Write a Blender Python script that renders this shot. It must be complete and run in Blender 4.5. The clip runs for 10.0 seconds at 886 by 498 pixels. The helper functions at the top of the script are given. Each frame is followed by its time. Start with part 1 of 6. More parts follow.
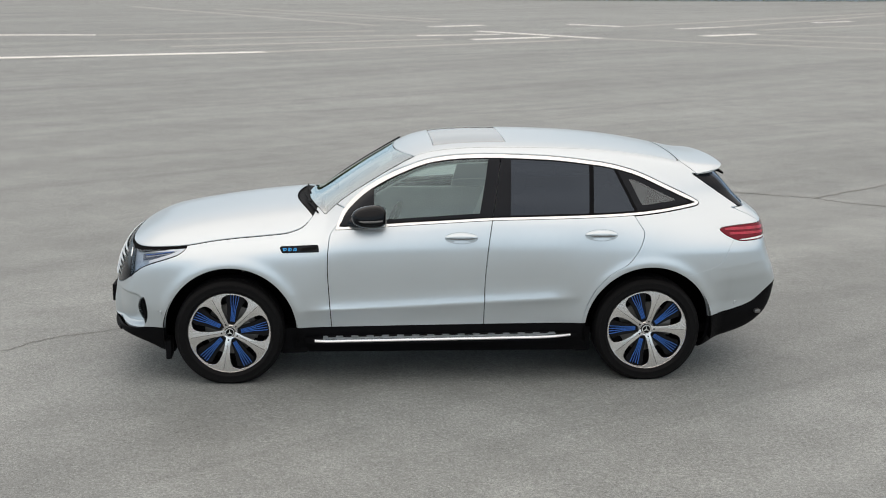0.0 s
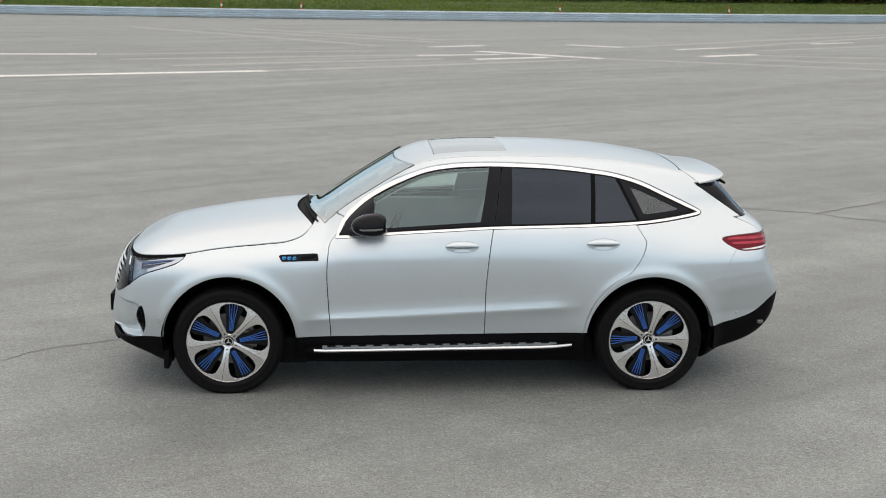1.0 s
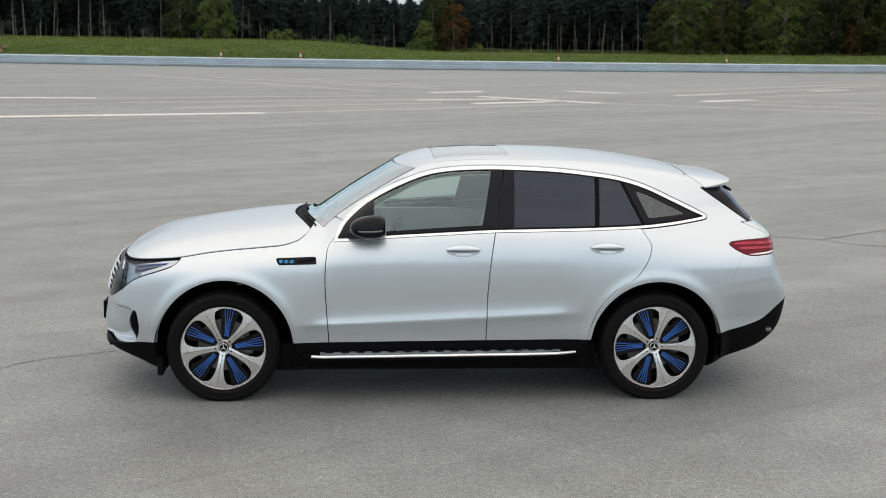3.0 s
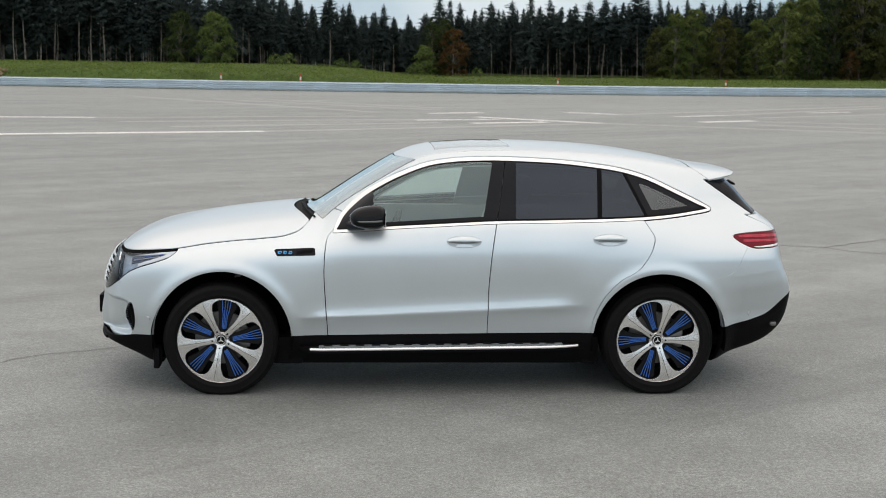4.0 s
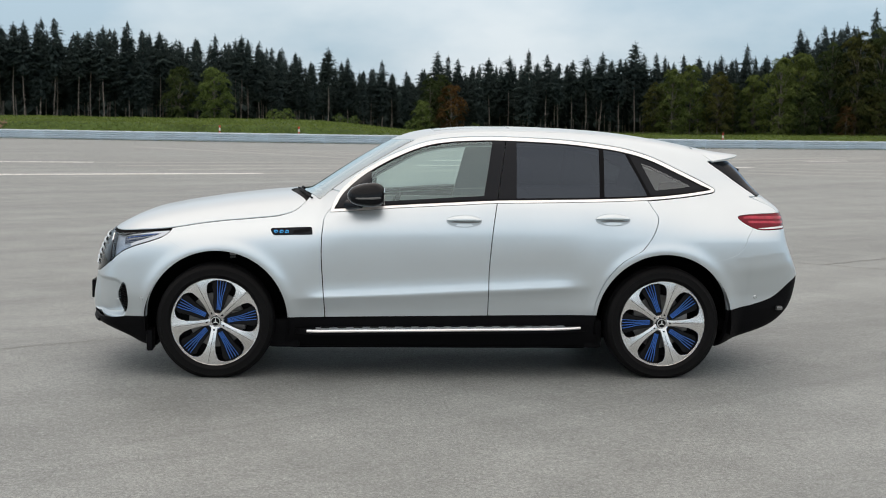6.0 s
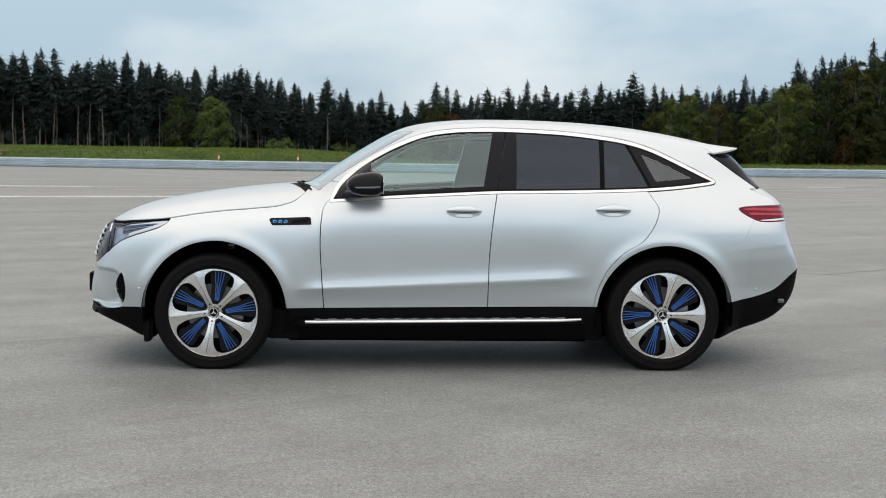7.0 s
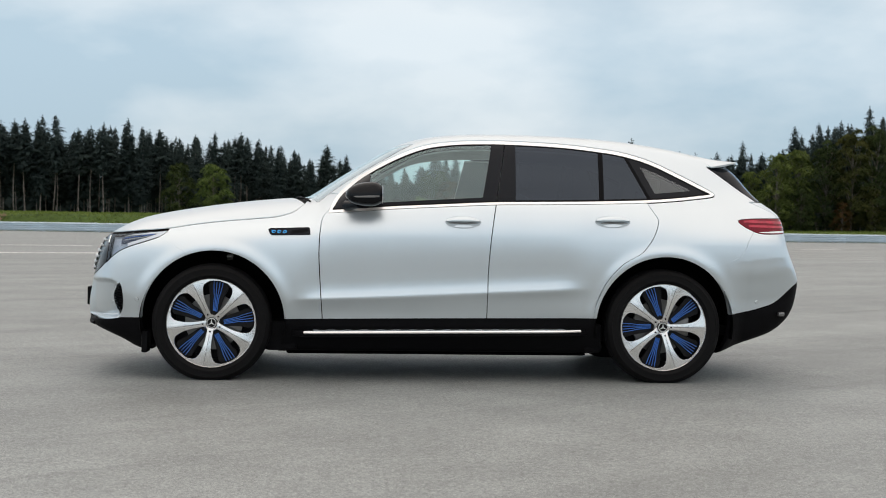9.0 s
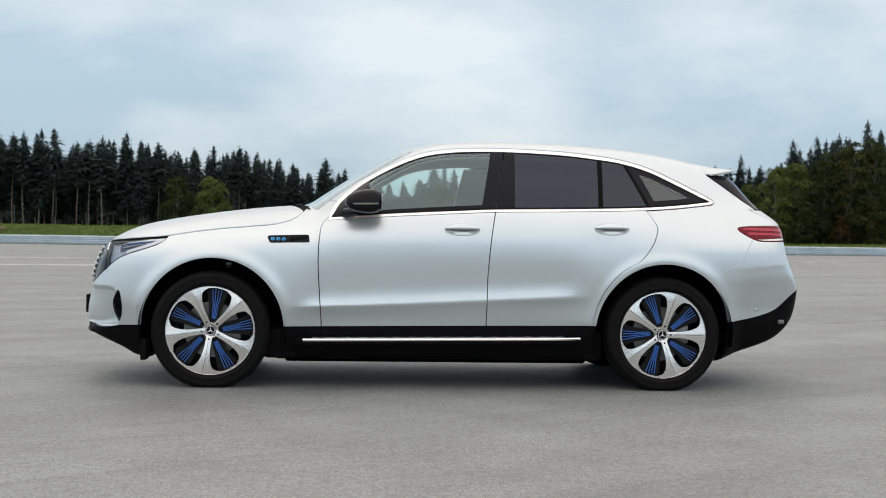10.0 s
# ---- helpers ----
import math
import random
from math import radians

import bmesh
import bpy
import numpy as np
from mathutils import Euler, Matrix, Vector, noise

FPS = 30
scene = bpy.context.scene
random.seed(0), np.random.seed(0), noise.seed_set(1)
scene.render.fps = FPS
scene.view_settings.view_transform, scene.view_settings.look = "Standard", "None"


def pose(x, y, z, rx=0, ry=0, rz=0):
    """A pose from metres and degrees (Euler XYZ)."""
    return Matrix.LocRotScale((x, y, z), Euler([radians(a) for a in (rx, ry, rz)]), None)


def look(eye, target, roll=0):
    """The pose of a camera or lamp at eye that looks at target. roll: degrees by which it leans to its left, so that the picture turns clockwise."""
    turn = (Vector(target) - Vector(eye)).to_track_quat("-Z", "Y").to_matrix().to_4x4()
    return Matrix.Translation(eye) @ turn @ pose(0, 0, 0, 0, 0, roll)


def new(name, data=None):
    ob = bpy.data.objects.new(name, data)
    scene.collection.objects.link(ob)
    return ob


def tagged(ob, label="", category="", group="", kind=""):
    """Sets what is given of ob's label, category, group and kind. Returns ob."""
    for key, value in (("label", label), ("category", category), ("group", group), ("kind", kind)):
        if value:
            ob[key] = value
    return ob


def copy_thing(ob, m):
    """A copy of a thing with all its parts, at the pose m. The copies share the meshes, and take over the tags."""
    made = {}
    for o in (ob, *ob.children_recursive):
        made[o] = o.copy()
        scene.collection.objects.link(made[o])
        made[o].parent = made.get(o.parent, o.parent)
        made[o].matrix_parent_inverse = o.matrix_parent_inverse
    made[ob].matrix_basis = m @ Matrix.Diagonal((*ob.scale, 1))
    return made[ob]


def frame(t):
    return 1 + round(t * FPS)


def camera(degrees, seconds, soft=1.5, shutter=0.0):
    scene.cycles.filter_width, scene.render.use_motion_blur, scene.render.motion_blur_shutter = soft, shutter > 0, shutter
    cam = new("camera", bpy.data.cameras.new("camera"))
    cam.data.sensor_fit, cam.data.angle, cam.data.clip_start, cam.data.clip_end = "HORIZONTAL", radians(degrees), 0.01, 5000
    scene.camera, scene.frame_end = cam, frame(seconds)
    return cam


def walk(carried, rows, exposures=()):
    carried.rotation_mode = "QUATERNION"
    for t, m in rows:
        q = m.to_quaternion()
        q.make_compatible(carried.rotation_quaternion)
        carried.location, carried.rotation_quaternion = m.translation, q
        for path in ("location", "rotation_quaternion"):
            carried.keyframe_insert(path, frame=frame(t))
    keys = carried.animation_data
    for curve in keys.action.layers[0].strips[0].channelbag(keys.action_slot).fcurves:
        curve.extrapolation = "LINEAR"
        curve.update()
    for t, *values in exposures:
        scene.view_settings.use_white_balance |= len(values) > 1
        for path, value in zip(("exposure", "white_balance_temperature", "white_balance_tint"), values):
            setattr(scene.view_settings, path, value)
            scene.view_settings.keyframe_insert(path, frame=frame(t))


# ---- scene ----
cam = camera(36.7, 10.0, soft=1.0)
cam.data.dof.use_dof, cam.data.dof.focus_distance, cam.data.dof.aperture_fstop = True, 8.8, 5.6
PATH = [
    (0, (-0.634, -9.719, 2.864), (-0.491, -7.771, 2.438), 0.7),
    (0.5, (-0.647, -9.695, 2.824), (-0.502, -7.744, 2.409), 0.8),
    (1, (-0.632, -9.674, 2.764), (-0.489, -7.718, 2.37), 0.8),
    (1.5, (-0.632, -9.645, 2.694), (-0.489, -7.685, 2.32), 0.8),
    (2, (-0.629, -9.61, 2.607), (-0.486, -7.646, 2.254), 0.8),
    (2.5, (-0.633, -9.573, 2.511), (-0.489, -7.607, 2.177), 0.8),
    (4, (-0.632, -9.459, 2.163), (-0.486, -7.483, 1.886), 0.9),
    (4.5, (-0.635, -9.422, 2.033), (-0.487, -7.444, 1.776), 0.8),
    (5, (-0.629, -9.389, 1.901), (-0.481, -7.409, 1.664), 0.9),
    (5.5, (-0.627, -9.372, 1.771), (-0.479, -7.389, 1.558), 0.9),
    (7, (-0.627, -9.328, 1.374), (-0.477, -7.339, 1.232), 0.9),
    (7.5, (-0.623, -9.329, 1.255), (-0.473, -7.338, 1.139), 0.9),
    (8, (-0.625, -9.326, 1.148), (-0.475, -7.333, 1.061), 0.9),
    (8.5, (-0.626, -9.319, 1.061), (-0.474, -7.326, 1.001), 0.9),
    (9, (-0.621, -9.33, 1.001), (-0.471, -7.336, 0.963), 0.9),
    (9.5, (-0.627, -9.321, 0.97), (-0.475, -7.327, 0.946), 0.9),
    (10, (-0.625, -9.323, 0.963), (-0.473, -7.329, 0.945), 0.9),
]
walk(cam, [(t, look(eye, target, roll)) for t, eye, target, roll in PATH])

# ---- light ----
world = bpy.data.worlds.new("sky")
scene.world = world
world.use_nodes = True


def sky_nodes(w):
    nt = w.node_tree
    nt.nodes.clear()
    N, L = nt.nodes.new, nt.links.new
    out, bg = N("ShaderNodeOutputWorld"), N("ShaderNodeBackground")
    sky = N("ShaderNodeTexSky")
    sky.sky_type, sky.sun_disc = "NISHITA", False
    sky.sun_elevation, sky.sun_rotation = radians(82), radians(207)
    sky.air_density, sky.dust_density = 1.0, 2.0
    gain = N("ShaderNodeMixRGB")
    gain.blend_type, gain.inputs[0].default_value = "MULTIPLY", 1.0
    gain.inputs[2].default_value = (0.10, 0.10, 0.10, 1)
    co, mp = N("ShaderNodeTexCoord"), N("ShaderNodeMapping")
    mp.inputs["Scale"].default_value = (1.0, 1.0, 2.6)
    no = N("ShaderNodeTexNoise")
    no.inputs["Scale"].default_value, no.inputs["Detail"].default_value = 2.6, 6
    no.inputs["Roughness"].default_value = 0.5
    ramp = N("ShaderNodeValToRGB")
    ramp.color_ramp.elements[0].position, ramp.color_ramp.elements[0].color = 0.36, (0.86, 0.86, 0.86, 1)
    ramp.color_ramp.elements[1].position, ramp.color_ramp.elements[1].color = 0.62, (1, 1, 1, 1)
    mix = N("ShaderNodeMixRGB")
    sep, up, deck = N("ShaderNodeSeparateXYZ"), N("ShaderNodeMapRange"), N("ShaderNodeMixRGB")
    up.inputs[1].default_value, up.inputs[2].default_value = 0.14, 0.55
    mp3, no3, ra3 = N("ShaderNodeMapping"), N("ShaderNodeTexNoise"), N("ShaderNodeValToRGB")
    mp3.inputs["Scale"].default_value = (0.9, 1.6, 1.6)
    no3.inputs["Scale"].default_value, no3.inputs["Detail"].default_value = 3.0, 5
    ra3.color_ramp.elements[0].position, ra3.color_ramp.elements[0].color = 0.38, (0.635, 0.575, 0.53, 1)
    ra3.color_ramp.elements[1].position, ra3.color_ramp.elements[1].color = 0.62, (0.80, 0.72, 0.655, 1)
    L(co.outputs["Generated"], mp3.inputs[0]), L(mp3.outputs[0], no3.inputs["Vector"]), L(no3.outputs[0], ra3.inputs[0])
    L(ra3.outputs[0], deck.inputs[2])
    mp2, no2, ra2 = N("ShaderNodeMapping"), N("ShaderNodeTexNoise"), N("ShaderNodeValToRGB")
    mp2.inputs["Scale"].default_value, mp2.inputs["Location"].default_value = (1.0, 1.0, 2.3), (0.35, 0.2, 0.0)
    no2.inputs["Scale"].default_value, no2.inputs["Detail"].default_value, no2.inputs["Roughness"].default_value = 3.4, 7, 0.5
    ra2.color_ramp.elements[0].position, ra2.color_ramp.elements[0].color = 0.43, (0.325, 0.422, 0.495, 1)
    ra2.color_ramp.elements[1].position, ra2.color_ramp.elements[1].color = 0.62, (0.535, 0.588, 0.622, 1)
    L(co.outputs["Generated"], mp2.inputs[0]), L(mp2.outputs[0], no2.inputs["Vector"]), L(no2.outputs[0], ra2.inputs[0])
    low, fade = N("ShaderNodeMapRange"), N("ShaderNodeMixRGB")
    low.inputs[1].default_value, low.inputs[2].default_value = 0.01, 0.12
    low.inputs[3].default_value, low.inputs[4].default_value = 0.92, 1.04
    fade.blend_type, fade.inputs[0].default_value = "MULTIPLY", 1.0
    # the sky is brighter behind the camera than over the wood
    south, bright = N("ShaderNodeMapRange"), N("ShaderNodeMath")
    for i, value in enumerate((0.2, -0.8, 1.0, 1.40)):
        south.inputs[i + 1].default_value = value
    bright.operation = "MULTIPLY"
    L(sep.outputs[1], south.inputs[0]), L(south.outputs[0], bright.inputs[0]), L(low.outputs[0], bright.inputs[1])
    L(sep.outputs[2], low.inputs[0]), L(ra2.outputs[0], fade.inputs[1]), L(bright.outputs[0], fade.inputs[2])
    L(fade.outputs[0], deck.inputs[1])
    L(co.outputs["Generated"], sep.inputs[0]), L(sep.outputs[2], up.inputs[0]), L(up.outputs[0], deck.inputs[0])
    L(deck.outputs[0], mix.inputs[2])
    L(co.outputs["Generated"], mp.inputs[0]), L(mp.outputs[0], no.inputs["Vector"])
    L(no.outputs[0], ramp.inputs[0]), L(ramp.outputs[0], mix.inputs[0])
    L(sky.outputs[0], gain.inputs[1]), L(gain.outputs[0], mix.inputs[1])
    L(mix.outputs[0], bg.inputs[0]), L(bg.outputs[0], out.inputs[0])
    bg.inputs[1].default_value = 1.0


sky_nodes(world)
sun = new("sun", bpy.data.lights.new("sun", "SUN"))
sun.data.energy, sun.data.angle, sun.data.color = 0.5, radians(120), (1.0, 0.96, 0.91)
sun.matrix_world = look((-0.6, -1.2, 12), (0, 0, 0))


scene.view_settings.exposure = 0.55


# ---- materials ----
def material(name, color, rough=0.5, metal=0.0, coat=0.0, spec=0.5, vary=None, bump=None, random_tint=0.0):
    """vary: (scale, amount, fine scale, fine amount) of value change; bump: (scale, strength)."""
    m = bpy.data.materials.new(name)
    m.use_nodes = True
    nt = m.node_tree
    N, L = nt.nodes.new, nt.links.new
    b = nt.nodes["Principled BSDF"]
    b.inputs["Base Color"].default_value = (*color, 1)
    b.inputs["Roughness"].default_value, b.inputs["Metallic"].default_value = rough, metal
    b.inputs["Coat Weight"].default_value, b.inputs["Coat Roughness"].default_value = coat, 0.03
    b.inputs["Specular IOR Level"].default_value = spec
    co = N("ShaderNodeTexCoord")
    last = None
    if vary:
        for scale, amount in ((vary[0], vary[1]), (vary[2], vary[3])):
            no = N("ShaderNodeTexNoise")
            no.inputs["Scale"].default_value, no.inputs["Detail"].default_value = scale, 5
            L(co.outputs["Object"], no.inputs["Vector"])
            mr = N("ShaderNodeMapRange")
            mr.inputs[1].default_value, mr.inputs[2].default_value = 0.3, 0.7
            mr.inputs[3].default_value, mr.inputs[4].default_value = 1 - amount, 1 + amount
            L(no.outputs[0], mr.inputs[0])
            mx = N("ShaderNodeMixRGB")
            mx.blend_type, mx.inputs[0].default_value = "MULTIPLY", 1.0
            if last:
                L(last, mx.inputs[1])
            else:
                mx.inputs[1].default_value = (*color, 1)
            L(mr.outputs[0], mx.inputs[2])
            last = mx.outputs[0]
    if random_tint:
        oi, mr = N("ShaderNodeObjectInfo"), N("ShaderNodeMapRange")
        mr.inputs[3].default_value, mr.inputs[4].default_value = 1 - random_tint, 1 + random_tint
        L(oi.outputs["Random"], mr.inputs[0])
        mx = N("ShaderNodeMixRGB")
        mx.blend_type, mx.inputs[0].default_value = "MULTIPLY", 1.0
        if last:
            L(last, mx.inputs[1])
        else:
            mx.inputs[1].default_value = (*color, 1)
        L(mr.outputs[0], mx.inputs[2])
        last = mx.outputs[0]
    if last:
        L(last, b.inputs["Base Color"])
    if bump:
        no, bp = N("ShaderNodeTexNoise"), N("ShaderNodeBump")
        no.inputs["Scale"].default_value, no.inputs["Detail"].default_value = bump[0], 4
        bp.inputs["Strength"].default_value, bp.inputs["Distance"].default_value = bump[1], 0.01
        L(co.outputs["Object"], no.inputs["Vector"]), L(no.outputs[0], bp.inputs["Height"])
        L(bp.outputs[0], b.inputs["Normal"])
    return m


def glass_material(name, tint, gloss_rough=0.0, gloss=(0.078, 0.95), power=4.0, coat=(0.86, 0.94, 1.0)):
    """A thin pane: tinted see-through with a mirror coat by Fresnel."""
    m = bpy.data.materials.new(name)
    m.use_nodes = True
    nt = m.node_tree
    nt.nodes.clear()
    N, L = nt.nodes.new, nt.links.new
    out, mix, tr, gl, fr, pw, mr = (N("ShaderNodeOutputMaterial"), N("ShaderNodeMixShader"), N("ShaderNodeBsdfTransparent"),
                                    N("ShaderNodeBsdfGlossy"), N("ShaderNodeLayerWeight"), N("ShaderNodeMath"), N("ShaderNodeMapRange"))
    tr.inputs[0].default_value = (*tint, 1)
    gl.inputs["Roughness"].default_value = gloss_rough
    fr.inputs[0].default_value = 0.5
    pw.operation, pw.inputs[1].default_value = "POWER", power
    gl.inputs[0].default_value = (*coat, 1)
    mr.inputs[3].default_value, mr.inputs[4].default_value = gloss
    L(fr.outputs["Facing"], pw.inputs[0]), L(pw.outputs[0], mr.inputs[0])
    L(mr.outputs[0], mix.inputs[0]), L(tr.outputs[0], mix.inputs[1]), L(gl.outputs[0], mix.inputs[2])
    L(mix.outputs[0], out.inputs[0])
    return m


def asphalt_material():
    m = bpy.data.materials.new("asphalt")
    m.use_nodes = True
    nt = m.node_tree
    N, L = nt.nodes.new, nt.links.new
    b = nt.nodes["Principled BSDF"]
    b.inputs["Roughness"].default_value, b.inputs["Specular IOR Level"].default_value = 0.56, 0.8
    co = N("ShaderNodeTexCoord")

    def noise_of(scale, detail, lo, hi, a, c, vec=None, rough=0.55):
        no, mr = N("ShaderNodeTexNoise"), N("ShaderNodeMapRange")
        no.inputs["Scale"].default_value, no.inputs["Detail"].default_value = scale, detail
        no.inputs["Roughness"].default_value = rough
        L(vec or co.outputs["Object"], no.inputs["Vector"])
        for i, v in enumerate((lo, hi, a, c)):
            mr.inputs[i + 1].default_value = v
        L(no.outputs[0], mr.inputs[0])
        return no, mr.outputs[0]

    def times(a, c):
        mu = N("ShaderNodeMath")
        mu.operation = "MULTIPLY"
        L(a, mu.inputs[0]), L(c, mu.inputs[1])
        return mu.outputs[0]

    def stretched(angle, along, across):
        mp = N("ShaderNodeMapping")
        mp.vector_type = "TEXTURE"
        mp.inputs["Rotation"].default_value[2] = radians(angle)
        mp.inputs["Scale"].default_value = (along, across, 1)
        L(co.outputs["Object"], mp.inputs[0])
        return mp.outputs[0]

    grit, g1 = noise_of(58, 4, 0.28, 0.72, 0.36, 1.64, None, 0.78)
    _, g6 = noise_of(150, 2, 0.3, 0.7, 0.66, 1.34)
    _, g7 = noise_of(85, 2, 0.33, 0.40, 0.62, 1.0)
    _, g8 = noise_of(70, 2, 0.62, 0.72, 1.0, 1.5, stretched(40, 1, 1))
    _, g2 = noise_of(20, 6, 0.3, 0.7, 0.76, 1.24, None, 0.7)
    _, g3 = noise_of(0.35, 5, 0.3, 0.7, 0.92, 1.08)
    _, g4 = noise_of(1.7, 7, 0.35, 0.68, 1.10, 0.84, None, 0.68)
    # paving lanes and tyre streaks, all laid the same way across the area
    _, s1 = noise_of(1.0, 5, 0.35, 0.7, 1.09, 0.86, stretched(38, 9, 1.1))
    _, s2 = noise_of(1.0, 4, 0.40, 0.70, 1.08, 0.82, stretched(35, 30, 2.6))
    _, s3 = noise_of(1.0, 5, 0.57, 0.72, 1.01, 0.80, stretched(36, 16, 0.34))
    _, s4 = noise_of(1.0, 4, 0.57, 0.74, 1.01, 0.82, stretched(26, 26, 0.6))
    # dark worn specks, gathered in some of the lanes
    _, wear = noise_of(1.0, 4, 0.44, 0.64, 0.0, 1.0, stretched(38, 7, 0.9))
    _, speck = noise_of(26.0, 6, 0.50, 0.70, 0.0, 0.62, None, 0.78)
    worn = N("ShaderNodeMath")
    worn.operation, worn.inputs[0].default_value = "SUBTRACT", 1.03
    L(times(wear, speck), worn.inputs[1])
    v = times(times(times(times(times(g6, times(g7, g8)), times(g4, worn.outputs[0])), times(g1, g2)), g3), times(times(s1, s2), times(s3, s4)))
    col = N("ShaderNodeMixRGB")
    col.blend_type, col.inputs[0].default_value = "MULTIPLY", 1.0
    col.inputs[1].default_value = (0.219, 0.234, 0.229, 1)
    L(v, col.inputs[2]), L(col.outputs[0], b.inputs["Base Color"])
    bp = N("ShaderNodeBump")
    bp.inputs["Strength"].default_value, bp.inputs["Distance"].default_value = 0.5, 0.004
    L(grit.outputs[0], bp.inputs["Height"]), L(bp.outputs[0], b.inputs["Normal"])
    return m


def foliage_material(name, dark, light, through_light=0.25):
    """Leaves: colour runs between two greens from leaf to leaf and tree to tree; some light passes through."""
    m = bpy.data.materials.new(name)
    m.use_nodes = True
    nt = m.node_tree
    nt.nodes.clear()
    N, L = nt.nodes.new, nt.links.new
    out, mix, di, tl = (N("ShaderNodeOutputMaterial"), N("ShaderNodeMixShader"), N("ShaderNodeBsdfDiffuse"),
                        N("ShaderNodeBsdfTranslucent"))
    geo, oi, add, ramp = N("ShaderNodeNewGeometry"), N("ShaderNodeObjectInfo"), N("ShaderNodeMath"), N("ShaderNodeMixRGB")
    add.operation = "MULTIPLY_ADD"
    add.inputs[1].default_value = 0.25
    half, clump, co = N("ShaderNodeMath"), N("ShaderNodeTexNoise"), N("ShaderNodeTexCoord")
    spread = N("ShaderNodeMapRange")
    clump.inputs["Scale"].default_value, clump.inputs["Detail"].default_value = 0.8, 3
    for i, value in enumerate((0.35, 0.65, 0.0, 0.45)):
        spread.inputs[i + 1].default_value = value
    half.operation, half.inputs[1].default_value = "MULTIPLY_ADD", 0.3
    L(co.outputs["Object"], clump.inputs["Vector"]), L(clump.outputs[0], spread.inputs[0])
    L(oi.outputs["Random"], half.inputs[0]), L(spread.outputs[0], half.inputs[2])
    L(geo.outputs["Random Per Island"], add.inputs[0]), L(half.outputs[0], add.inputs[2])
    ramp.inputs[1].default_value, ramp.inputs[2].default_value = (*dark, 1), (*light, 1)
    L(add.outputs[0], ramp.inputs[0]), L(ramp.outputs[0], di.inputs[0]), L(ramp.outputs[0], tl.inputs[0])
    mix.inputs[0].default_value = through_light
    L(di.outputs[0], mix.inputs[1]), L(tl.outputs[0], mix.inputs[2]), L(mix.outputs[0], out.inputs[0])
    return m


PAINT = material("silver_paint", (0.685, 0.750, 0.792), 0.33, 0.84, 0.2, vary=(3, 0.01, 400, 0.006))
BLACK_GLOSS = material("black_gloss", (0.006, 0.008, 0.012), 0.16, 0, 0.0, 0.17)
MIRROR_BLACK = material("mirror_black", (0.005, 0.006, 0.008), 0.08, 0, 0.0, 0.18)
BLACK_TRIM = material("black_plastic", (0.005, 0.005, 0.006), 0.6, 0, 0, 0.07, vary=(8, 0.1, 200, 0.2), bump=(600, 0.15))
DARK = material("dark_inside", (0.004, 0.004, 0.0045), 0.9, spec=0.05, vary=(6, 0.2, 90, 0.2))
CHROME = material("bright_trim", (0.95, 0.95, 0.95), 0.30, 1.0, vary=(4, 0.02, 60, 0.02))
RUBBER = material("tyre_rubber", (0.005, 0.005, 0.0055), 0.6, spec=0.12, vary=(5, 0.12, 120, 0.18), bump=(300, 0.1))
ALLOY = material("machined_alloy", (0.80, 0.795, 0.785), 0.24, 1.0, 0.0, vary=(10, 0.03, 300, 0.05))
WHEEL_BLACK = material("wheel_black", (0.006, 0.006, 0.007), 0.4, 0, 0.0, 0.18)
BLUE = material("blue_fin", (0.04, 0.17, 0.62), 0.35, 0.2, 0.3)
LAMP_CORE = material("lamp_core", (0.04, 0.06, 0.10), 0.3, 0.3)
DISC = material("sensor_silver", (0.62, 0.64, 0.65), 0.3, 0.8)
BADGE_BLUE = material("badge_blue", (0.01, 0.30, 0.72), 0.35)
TREAD = material("brushed_tread", (0.50, 0.56, 0.60), 0.5, 0.15, vary=(30, 0.1, 200, 0.1))
STEEL = material("brake_steel", (0.24, 0.235, 0.23), 0.4, 0.9, vary=(20, 0.1, 150, 0.1))
SUNROOF = material("sunroof_glass", (0.42, 0.43, 0.43), 0.06, 0, 0, 0.8)
WINDOW = glass_material("clear_window", (0.80, 0.92, 0.90), 0.0, (0.13, 0.95), coat=(0.74, 0.93, 0.98))
PRIVACY = glass_material("privacy_glass", (0.035, 0.04, 0.045), 0.0, (0.066, 0.9), coat=(0.66, 0.80, 1.0))
SMOKED = glass_material("smoked_glass", (0.52, 0.58, 0.57), 0.0, (0.12, 0.9))
SCREEN = glass_material("windscreen_glass", (0.78, 0.86, 0.84), 0.0, (0.34, 0.95), 1.7, (0.92, 0.99, 1.0))
LAMP_CLEAR = glass_material("lamp_clear", (0.85, 0.88, 0.92), 0.0, (0.04, 0.35))
LAMP_RED = material("lamp_red", (0.42, 0.015, 0.045), 0.12, 0, 0.0, vary=(14, 0.3, 60, 0.1))
LAMP_DARK_RED = material("lamp_dark_red", (0.16, 0.005, 0.017), 0.12, 0, 0.0, 0.2)
LAMP_WHITE = material("lamp_white", (0.85, 0.86, 0.88), 0.15, 0, 0.8)
LAMP_BLUE = material("lamp_reflector", (0.33, 0.39, 0.46), 0.34, 0.6, vary=(30, 0.2, 90, 0.2))
FABRIC = material("grey_upholstery", (0.30, 0.32, 0.32), 0.75, vary=(6, 0.1, 200, 0.15), bump=(200, 0.2))
LINING = material("pale_headlining", (0.44, 0.47, 0.46), 0.85, vary=(6, 0.05, 200, 0.08))
ASPHALT = asphalt_material()
LINE = material("worn_white_paint", (0.80, 0.80, 0.78), 0.7, vary=(1.5, 0.15, 30, 0.2))
